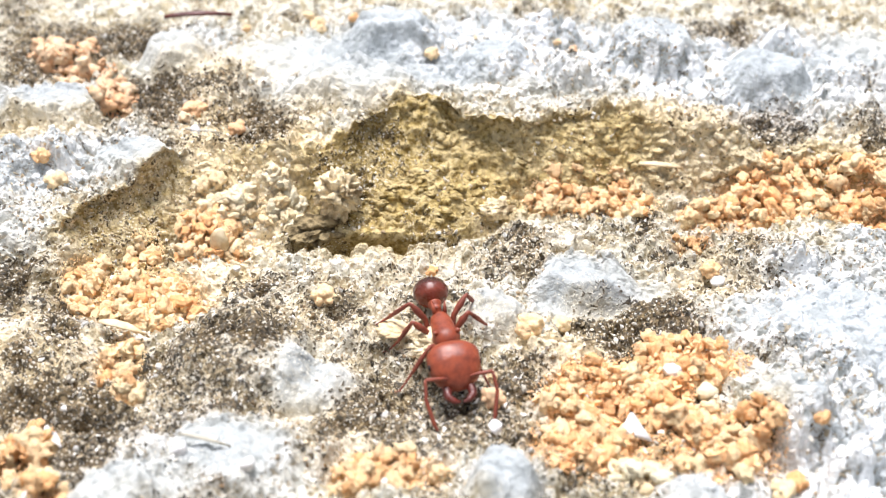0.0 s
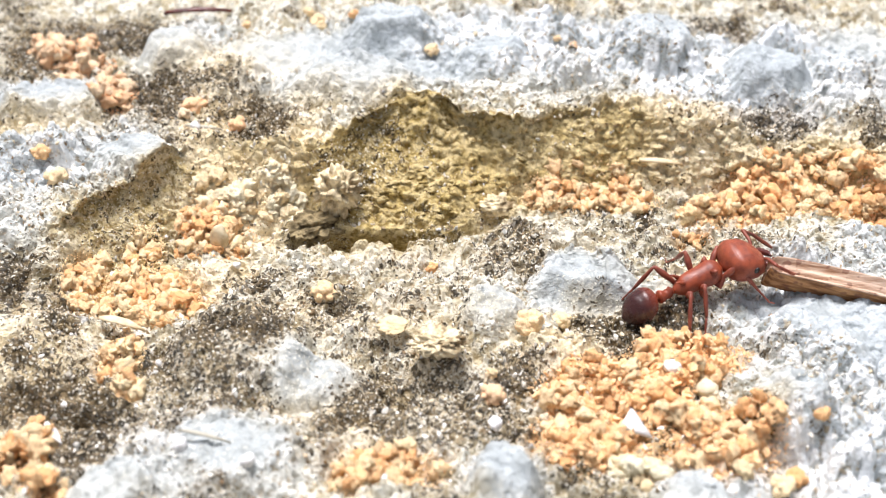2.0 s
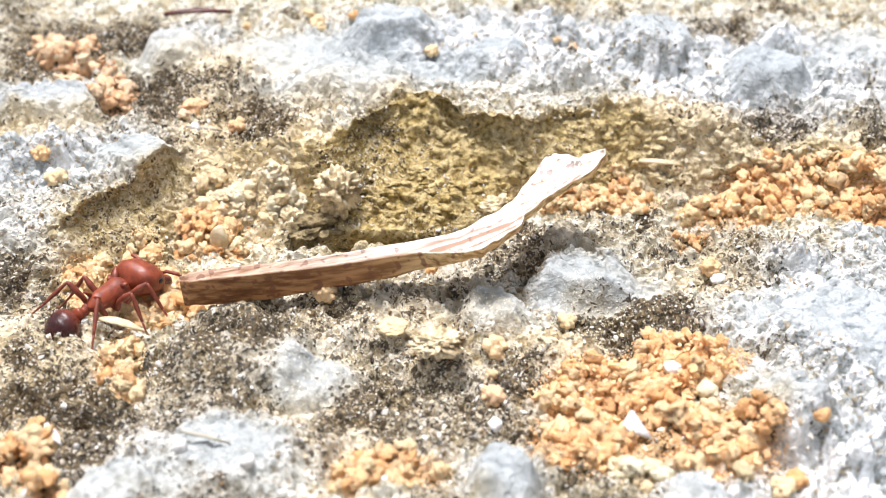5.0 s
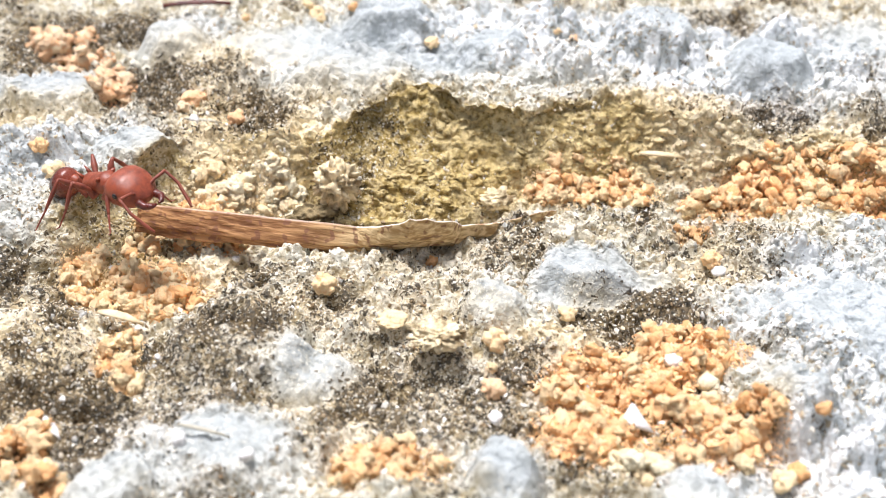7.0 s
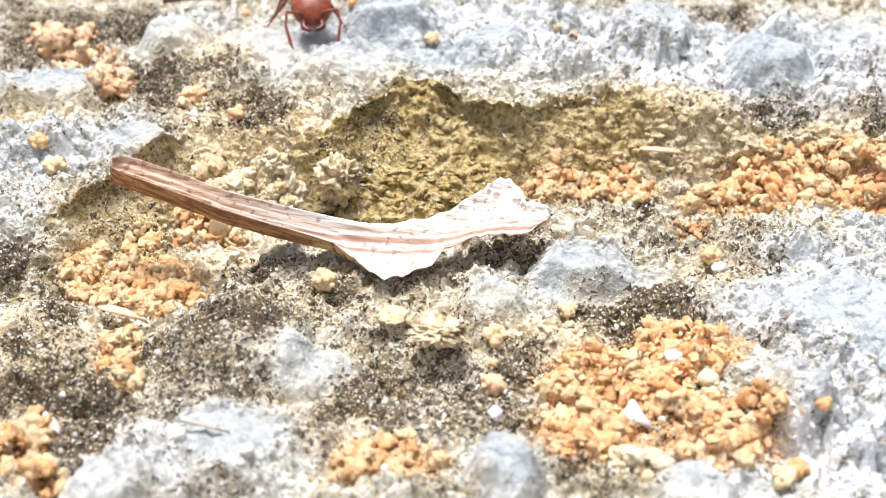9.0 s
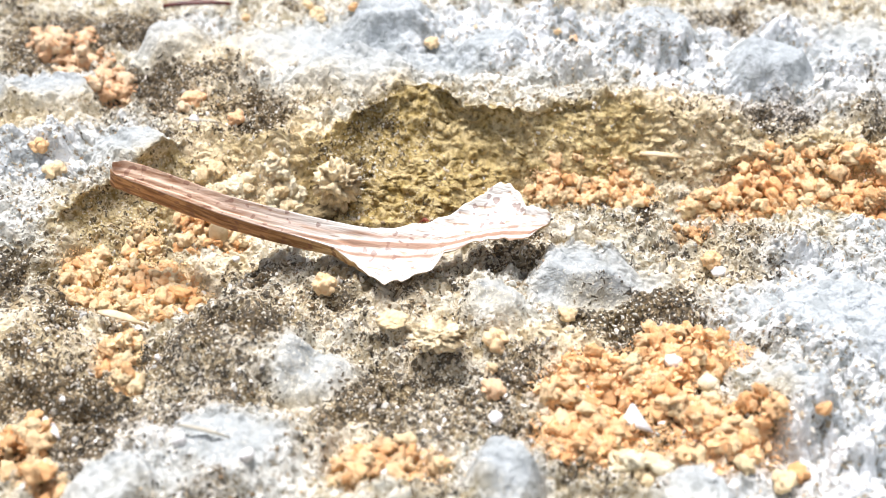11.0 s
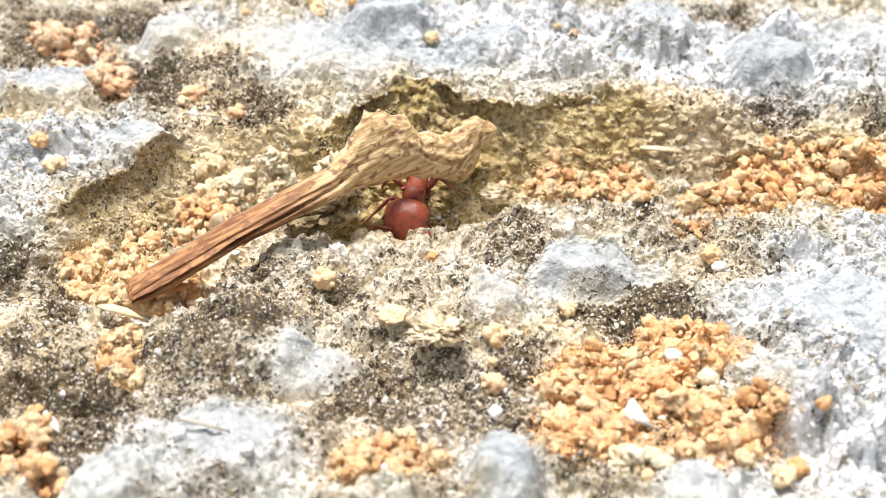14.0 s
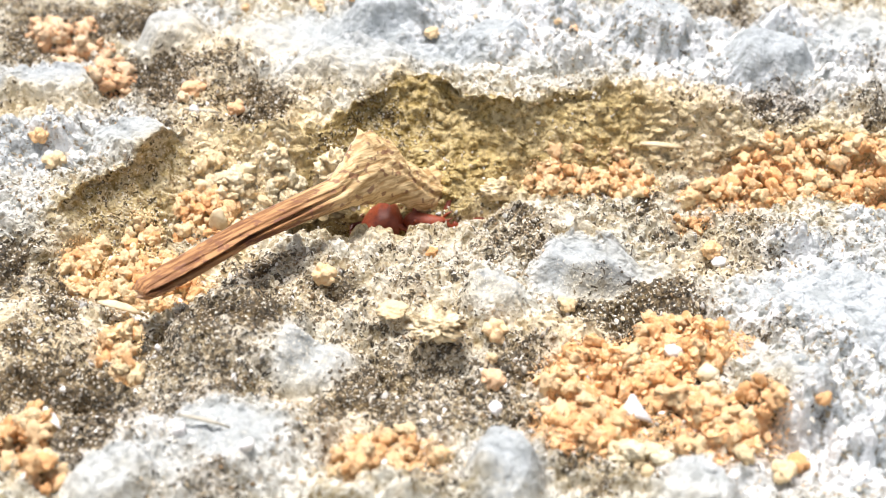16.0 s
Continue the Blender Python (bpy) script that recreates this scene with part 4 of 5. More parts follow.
def lay(ob, x, y, turn, lift=0.12, tilt=0.0):
    ob.matrix_basis = mm(x, y, float(ground_z(x, y)) + lift, 0, tilt, turn)
    return ob


tagged(lay(splinter("straw_husk", 2.7, 0.5, 0.22, 0.15, STRAW, 1), 13.3, 9.9, -6, 0.2, 4), "pale straw-coloured husk lying in the crevice", "husk")
tagged(lay(splinter("plant_scrap", 1.7, 0.45, 0.2, 0.1, CHALK, 2), -18.3, -13.9, -52, 0.15), "thin white plant scrap beside the crumbs", "plant scrap")
tagged(lay(splinter("plant_scrap", 2.7, 0.6, 0.2, 0.2, STRAW, 3), -16.4, -6.5, -22, 0.35), "thin pale petal-like scrap lying on crumbs", "plant scrap")
tagged(lay(splinter("plant_scrap", 2.6, 0.25, 0.15, 0.1, DULL, 4), -10.9, -15.2, -18, 0.15), "dull thin stalk scrap on the rock", "plant scrap")
tagged(lay(splinter("plant_scrap", 2.4, 0.25, 0.15, 0.05, DULL, 5), -14.5, 10.6, -12, 0.15), "dull thin stalk scrap on the rock", "plant scrap")
tagged(lay(splinter("plant_scrap", 4.6, 0.5, 0.3, 0.2, SHELL_DARK, 6), -16.8, 24.6, 4, 0.3), "dark brown dry plant scrap on the rock", "plant scrap")
_ob = rest(link("seed", lump(95, 0.75, 0.6, 1.5, 0.2, 3, 1.2), STRAW), -12.8, 3.0, 15, 0.75, 0.3)
tagged(_ob, "pale cream seed lying among the crumbs", "seed")
_ob = rest(link("earth_crumb", lump(96, 1.1, 1.0, 0.8, 0.2, 3, 1.4), CRUMB_PALE), 13.0, -10.3, 0, 0.5, 0.1)
tagged(_ob, "smooth round cream crumb on the heap", "crumb", "single crumbs on the rock")


def chip_triangle():
    bm = bmesh.new()
    low = [bm.verts.new(p) for p in ((-0.9, -0.35, 0), (0.95, -0.55, 0), (-0.45, 0.75, 0))]
    high = [bm.verts.new(p) for p in ((-0.75, -0.3, 0.5), (0.55, -0.4, 0.35), (-0.45, 0.55, 0.9))]
    bm.faces.new(high)
    bm.faces.new(low[::-1])
    for k in range(3):
        bm.faces.new((low[k], low[(k + 1) % 3], high[(k + 1) % 3], high[k]))
    bmesh.ops.bevel(bm, geom=bm.edges[:], offset=0.08, segments=2, affect="EDGES")
    bmesh.ops.recalc_face_normals(bm, faces=bm.faces)
    return link("stone_chip", bm, CHALK)


tagged(lay(chip_triangle(), 9.3, -13.0, -15, 0.25), "sharp white triangular stone chip in the heap", "stone chip", "white stone chips")

# crumbs that the ant pushes aside
PUSHED = []
for _seed, _s, _a, _b, _t in ((201, 0.68, (-6.3, -3.8), (-6.15, -3.85), 3.55), (202, 0.52, (6.2, -5.1), (6.45, -5.15), 3.3), (203, 0.75, (4.4, -6.0), (2.6, -7.7), 3.2)):
    _ob = tagged(clot(_seed, CRUMB, "earth_crumb", 8), "loose orange earth crumb nudged along by the ant", "crumb", "single crumbs on the rock")
    _ob.scale = (_s, _s, _s)
    PUSHED.append((_ob, _a, _b, _t, _s))


# ---- the dry stalk with its torn blade ----
STALK_UP = [(0, 0.15), (0.5, 0.45), (1.6, 0.38), (3.2, 0.10), (6.5, -0.60), (11.2, -0.95), (14.7, -0.95), (16.8, -0.45), (18.9, 0.45), (21.5, 2.45), (22.5, 1.75), (23.1, 0.7), (24.1, 0.5), (24.4, 0.1)]
STALK_LOW = [(0, -0.35), (0.4, -0.75), (1.5, -1.0), (3.4, -1.38), (6.6, -2.05), (9.8, -2.45), (13.0, -2.85), (14.3, -3.7), (16.05, -5.1), (18.45, -3.95), (18.7, -3.2), (18.95, -2.4), (21.2, -1.45), (23.4, -1.5), (24.4, -0.4)]


def stalk_piece(name, u0, u1, steps, parent, label, closed):
    """A closed strip of the stalk: a gutter whose hollow side is the face."""
    r = np.linspace(u0, u1, steps)
    across = 41
    bm = bmesh.new()
    for key in ("face", "along", "vein"):
        bm.verts.layers.float.new(key)
    face, far, vein = (bm.verts.layers.float[key] for key in ("face", "along", "vein"))
    sheets = []
    for side in (1, 0):
        rowset = []
        for u in r:
            up, low = along(STALK_UP, u), along(STALK_LOW, u)
            torn = step((u - 13) / 3) * 0.40 + 0.3 * (1 - step(u / 0.8))
            up += torn * (float(lattice(np.array(u), np.array(1.0), 0.33, 3)) - 0.5) 
            low += torn * (float(lattice(np.array(u), np.array(7.0), 0.3, 4)) - 0.5) 
            wide = step((u - 10.5) / 6)
            rows = []
            for k in range(across):
                s = k / (across - 1)
                v = low + (up - low) * s
                e = abs(2 * s - 1)
                # deep gutter in the stem, shallow curl in the blade; fine ribs along both
                z = (0.62 * (1 - wide) + 0.55 * wide) * e**2.0 + (0.09 - 0.04 * wide) * (1 - e) * math.cos(s * 26 + 0.3 * math.sin(u * 0.8)) + 0.0155 * max(0.0, u - 9) ** 2 - 0.55 * wide
                z += 0.12 * wide * (float(lattice(np.array(u), np.array(v + 9), 1.5, 6)) - 0.5) * 2
                # both corners curl towards the face, and the blade bends that way
                z += 0.13 * max(0.0, v - 0.2) ** 2 * wide + 0.04 * max(0.0, -2.2 - v) ** 2 * wide
                if not side:
                    body = (0.98 - 0.70 * wide) * (1 - e**2.4) ** 0.8 + 0.16 - 0.06 * wide
                    body *= 1 - (0.5 - 0.2 * wide) * math.exp(-(((s - 0.47 - 0.05 * math.sin(u * 0.35)) / 0.075) ** 2))
                    body += 0.16 * (1 - e) * (float(lattice(np.array(u), np.array(v + 31), 0.55, 8)) - 0.5)
                    z -= body * (1 - 0.16 * math.cos(s * 20 + 0.4 * math.sin(u * 0.7))) * (1 - 0.5 * step((u - 21) / 3))
                vert = bm.verts.new((0.965 * u, 0.965 * v, 0.965 * z))
                vert[face], vert[far] = float(side), float(step((u - 3.5) / 11.0))
                line = along(STALK_UP, 12.0) * 0.5 + along(STALK_LOW, 12.0) * 0.5 + 0.95 * step((u - 15) / 7) + 0.12 * math.sin(u * 0.9)
                vert[vein] = max(max(0.0, 1 - abs(v - line - q) / 0.36) * k for q, k in ((0, 1.0), (0.55, 0.55), (-0.75, 0.7)))
                rows.append(vert)
            rowset.append(rows)
        sheets.append(rowset)
    top, low = sheets
    for i in range(steps - 1):
        for k in range(across - 1):
            bm.faces.new((top[i][k], top[i + 1][k], top[i + 1][k + 1], top[i][k + 1]))
            bm.faces.new((low[i][k], low[i][k + 1], low[i + 1][k + 1], low[i + 1][k]))
        bm.faces.new((top[i][0], low[i][0], low[i + 1][0], top[i + 1][0]))
        bm.faces.new((top[i][-1], top[i + 1][-1], low[i + 1][-1], low[i][-1]))
    for i in closed:
        for k in range(across - 1):
            bm.faces.new((top[i][k], top[i][k + 1], low[i][k + 1], low[i][k]))
    bmesh.ops.recalc_face_normals(bm, faces=bm.faces)
    return link(name, bm, STALK, parent, label)


stalk = tagged(new("dry_stalk"), "dry brown grooved plant stalk with a torn white blade", "plant stalk")
stalk_piece("stem", 0.0, 12.0, 70, stalk, "brown grooved stem", (0,))
stalk_piece("blade", 12.0, 24.4, 90, stalk, "torn papery blade, white inside and tan outside", (-1,))


# ---- the ant ----
def blob(stations, around=20, flat=0.0):
    """A body part swept along x: stations of (x, z, half width, half height)."""
    bm = bmesh.new()
    xs, zs, ws, hs = (np.array(a, float) for a in zip(*stations))
    n = 26
    rings = []
    for i in range(n + 1):
        s = 0.5 - 0.5 * math.cos(math.pi * i / n)
        x = xs[0] + (xs[-1] - xs[0]) * s
        z, w, h = (np.interp(x, xs, q) for q in (zs, ws, hs))
        end = math.sqrt(max(0.0, 1 - abs(2 * s - 1) ** 5))
        ring = []
        for k in range(around):
            a = 2 * math.pi * k / around
            c, q = math.cos(a), math.sin(a)
            p = 1 - flat * 0.5
            ring.append(bm.verts.new((x, w * end * math.copysign(abs(c) ** p, c), z + h * end * math.copysign(abs(q) ** p, q))))
        rings.append(ring)
    for a, b in zip(rings, rings[1:]):
        for k in range(around):
            bm.faces.new((a[k], a[(k + 1) % around], b[(k + 1) % around], b[k]))
    bmesh.ops.remove_doubles(bm, verts=bm.verts, dist=1e-5)
    bmesh.ops.recalc_face_normals(bm, faces=bm.faces)
    for v in bm.verts:
        v.co += v.normal * 0.02 * noise.noise(v.co * 2.5)
    return bm


def limb(points, sides=10):
    """A jointed tube: points of (x, y, z, radius)."""
    bm = bmesh.new()
    rings = []
    pts = [Vector(p[:3]) for p in points]
    for i, p in enumerate(points):
        d = (pts[min(i + 1, len(pts) - 1)] - pts[max(i - 1, 0)]).normalized()
        side = d.orthogonal().normalized()
        up = d.cross(side)
        rings.append([bm.verts.new(pts[i] + p[3] * (math.cos(a) * side + math.sin(a) * up)) for a in [2 * math.pi * k / sides for k in range(sides)]])
    for a, b in zip(rings, rings[1:]):
        best = min(range(sides), key=lambda o: sum((a[k].co - b[(k + o) % sides].co).length for k in range(sides)))
        for k in range(sides):
            bm.faces.new((a[k], a[(k + 1) % sides], b[(k + 1 + best) % sides], b[(k + best) % sides]))
    bm.faces.new(rings[0][::-1])
    bm.faces.new(rings[-1])
    bmesh.ops.recalc_face_normals(bm, faces=bm.faces)
    return bm


def bent(points, radii, steps=5):
    """Points along a bent limb with its swelling."""
    out = []
    for (a, ra), (b, rb) in zip(list(zip(points, radii)), list(zip(points[1:], radii[1:]))):
        for i in range(steps):
            f = i / steps
            out.append((*(Vector(a).lerp(Vector(b), f)), ra + (rb - ra) * f))
    out.append((*points[-1], radii[-1]))
    return out


ant = tagged(new("ant"), "red-brown big-headed ant with a dark glossy gaster", "ant")
ant.scale = (0.94, 0.94, 0.94)
thorax = link("thorax", blob([(-1.75, 1.55, 0.30, 0.30), (-1.2, 1.70, 0.55, 0.58), (-0.6, 1.78, 0.62, 0.62), (0.0, 1.85, 0.66, 0.66), (0.6, 1.98, 0.78, 0.72), (1.05, 1.98, 0.66, 0.60), (1.4, 1.95, 0.36, 0.36)]), SHELL, ant)
for _s in (-1, 1):
    link("spine", limb([(-1.2, 0.28 * _s, 2.1, 0.14), (-1.5, 0.33 * _s, 2.35, 0.08), (-1.75, 0.36 * _s, 2.5, 0.015)], 8), SHELL, thorax)
    link("shoulder", limb([(0.5, 0.45 * _s, 2.35, 0.22), (0.6, 0.62 * _s, 2.5, 0.14), (0.66, 0.72 * _s, 2.6, 0.03)], 8), SHELL, thorax)
waist = link("petiole", blob([(-2.75, 1.45, 0.26, 0.24), (-2.55, 1.50, 0.42, 0.44), (-2.25, 1.48, 0.28, 0.28), (-2.1, 1.5, 0.25, 0.26), (-1.9, 1.60, 0.30, 0.40), (-1.65, 1.50, 0.20, 0.22)], 16), SHELL, ant)
gaster = link("gaster", blob([(-4.9, 0.95, 0.20, 0.20), (-4.6, 1.05, 0.62, 0.58), (-4.1, 1.22, 0.95, 0.88), (-3.5, 1.38, 1.0, 0.95), (-3.0, 1.45, 0.80, 0.78), (-2.65, 1.45, 0.34, 0.34)], 24), GASTER_SHELL, ant, "dark glossy gaster, red-brown towards the waist")
head = link("head", blob([(1.3, 2.05, 0.62, 0.50), (1.6, 2.12, 1.24, 0.85), (2.1, 2.16, 1.40, 1.0), (2.8, 2.05, 1.38, 0.98), (3.4, 1.88, 1.18, 0.76), (3.85, 1.72, 0.80, 0.50), (4.0, 1.68, 0.55, 0.34)], 26, 0.25), SHELL, ant, "large rounded red-brown head")
for _s in (-1, 1):
    link("mandible", limb(bent([(3.75, 0.62 * _s, 1.60), (4.25, 0.66 * _s, 1.50), (4.55, 0.36 * _s, 1.44), (4.62, 0.06 * _s, 1.42)], [0.26, 0.22, 0.16, 0.05]), 10), SHELL_DARK, head, "dark toothed mandible")
    _eye = lump(5, 1, 0.5, 1, 0.0, 2)
    bmesh.ops.scale(_eye, vec=(0.20, 0.20, 0.20), verts=_eye.verts)
    bmesh.ops.translate(_eye, vec=(2.75, 1.33 * _s, 2.20), verts=_eye.verts)
    link("eye", _eye, EYE, head, "small black eye")
    feeler = link("antenna", limb(bent([(3.55, 0.42 * _s, 2.05), (3.7, 0.95 * _s, 2.35), (3.75, 1.75 * _s, 2.45)], [0.09, 0.10, 0.11]), 8), LEG_SHELL, ant)
    link("feeler_tip", limb(bent([(3.75, 1.75 * _s, 2.45), (4.5, 1.85 * _s, 1.75), (5.3, 1.6 * _s, 0.9), (5.6, 1.45 * _s, 0.6)], [0.085, 0.10, 0.12, 0.06]), 8), LEG_SHELL, feeler)

LEGS = []
for _s in (-1, 1):
    for _hip, _knee, _ankle, _foot in (
        ((0.75, 0.40, 1.45), (1.65, 1.35, 2.45), (2.15, 2.10, 0.95), (2.50, 2.60, 0.05)),
        ((-0.15, 0.42, 1.35), (-0.20, 1.65, 2.50), (-0.25, 2.45, 0.95), (-0.45, 3.00, 0.05)),
        ((-1.0, 0.38, 1.30), (-1.95, 1.50, 2.60), (-2.85, 2.25, 1.0), (-3.45, 2.75, 0.05)),
    ):
        _h = Vector((_hip[0], _hip[1] * _s, _hip[2]))
        _k, _a, _f = (Vector((p[0], p[1] * _s, p[2])) - _h for p in (_knee, _ankle, _foot))
        leg = link("leg", limb(bent([Vector((0, -0.1 * _s, 0.1)), Vector((0.02, 0.3 * _s, -0.12)), _k * 0.35, _k * 0.7, _k], [0.20, 0.17, 0.15, 0.20, 0.10], 4), 10), LEG_SHELL, ant)
        shin = link("shin", limb(bent([_k, _k.lerp(_a, 0.5), _a], [0.09, 0.14, 0.08], 4), 8), LEG_SHELL, leg)
        link("foot", limb(bent([_a, _a.lerp(_f, 0.5), _f, _f + Vector((0.1, 0.3 * _s, 0))], [0.075, 0.055, 0.045, 0.02], 3), 8), LEG_SHELL, leg)
        LEGS.append((leg, _h, _s))


# ---- what moves ----
STALK_ROWS = [
    (0.0, mm(26.61, -3.24, 2.29, 1.5, 5.8, 0.2)),
    (1.6, mm(26.56, -3.49, 2.2, 0.7, 5.6, 0.6)),
    (1.7, mm(21.26, -3.36, 2.48, 10.75, 6.48, 2.28)),
    (1.8, mm(21.53, -3.57, 2.35, 11.03, 6.57, 2.27)),
    (1.9, mm(17.96, -5.09, 2.49, 10.44, 7.8, 3.02)),
    (2.0, mm(16.82, -3.71, 2.2, 7.87, 7.09, 1.48)),
    (2.1, mm(14.63, -5.36, 3.82, 1.65, 6.07, 4.57)),
    (2.2, mm(14.63, -5.74, 3.85, -0.95, 5.85, 5.18)),
    (2.3, mm(12.81, -5.9, 4.14, -6.35, 6.66, 5.04)),
    (2.4, mm(10.78, -6.08, 3.95, -11.37, 6.05, 4.22)),
    (2.5, mm(8.93, -6.02, 4.1, -10.43, 6.61, 4.03)),
    (2.6, mm(7.13, -3.58, 1.25, -21.08, -10.22, -3.49)),
    (2.7, mm(4.17, -3.15, 1.32, 8.23, -1.16, 3.51)),
    (2.8, mm(3.97, -3.67, 1.68, 8.17, 0.57, 3.74)),
    (2.9, mm(3.74, -1.88, 2.04, -13.79, 3.91, -10.75)),
    (3.0, mm(2.03, -2.7, 1.98, -8.13, 4.25, -2.78)),
    (3.1, mm(-0.45, -1.49, 1.64, -22.45, 4.36, -9.69)),
    (3.2, mm(-3.11, -0.69, 1.65, -10.78, 2.98, -12.64)),
    (3.3, mm(-6.37, -0.44, 2.15, -1.53, 4.07, -11.63)),
    (3.5, mm(-7.48, 0.88, 2.51, 17.7, 1.02, -22.38)),
    (3.7, mm(-9.56, -2.06, 2.66, 15.54, 1.28, -5.3)),
    (3.8, mm(-11.38, 0.4, 1.27, 17.53, -0.77, -6.37)),
    (4.0, mm(-13.2, 0.3, 0.67, 1.34, 0.34, -8.36)),
    (4.2, mm(-13.11, -2.92, 1.02, -6.03, -1.52, 0.47)),
    (6.3, mm(-16.46, -3.81, -0.54, -60.08, 0.38, 16.21)),
    (6.5, mm(-16.85, -2.42, -1.24, -67.38, -2.94, 10.44)),
    (6.8, mm(-17.21, 1.49, -1.07, -60.76, -1.22, -1.06)),
    (7.0, mm(-17.33, 3.34, 0.06, -47.14, 6, -5.03)),
    (7.2, mm(-16.87, 4.32, 2.45, -45.77, 8.87, -14.9)),
    (7.5, mm(-16.87, 3.54, 3.29, -21.76, 14.33, -4.86)),
    (7.8, mm(-17.87, 1.56, 4.36, 9.5, 11.67, -3.82)),
    (12.0, mm(-17.87, 1.56, 4.36, 9.5, 11.67, -3.82)),
    (12.2, mm(-17.58, -3.25, 5.11, -19.32, 12.96, 13.07)),
    (12.5, mm(-17.78, -2.86, 4.07, -59.29, 9, 6.66)),
    (13.0, mm(-17.72, -3.26, 3.88, -72.72, 7.43, 6.81)),
    (13.5, mm(-17.6, -2.7, 1.5, -92.73, -5.3, 5.11)),
    (13.7, mm(-17.56, -0.93, -0.5, -130.67, -5.13, 16.76)),
    (14.0, mm(-16.72, -3.48, -0.74, -104.51, -7.53, 25.3)),
    (14.5, mm(-16.91, -3.78, -0.13, -87.57, -2.34, 27.02)),
    (14.8, mm(-15.13, -6.17, 0.37, -75.97, 0.83, 35.13)),
    (15.0, mm(-18.64, -3.1, 1.05, -68.38, 0.53, 16.12)),
    (15.2, mm(-14.99, -8.3, 1.18, -99.98, 0.64, 42.36)),
    (15.5, mm(-14.63, -8.74, 0.96, -124.11, -3.49, 43.48)),
    (15.8, mm(-14.35, -9.09, 1.26, -134.86, -4.4, 45.29)),
    (16.0, mm(-15.16, -7.22, 2.25, -118.7, 7.31, 38.35)),
]
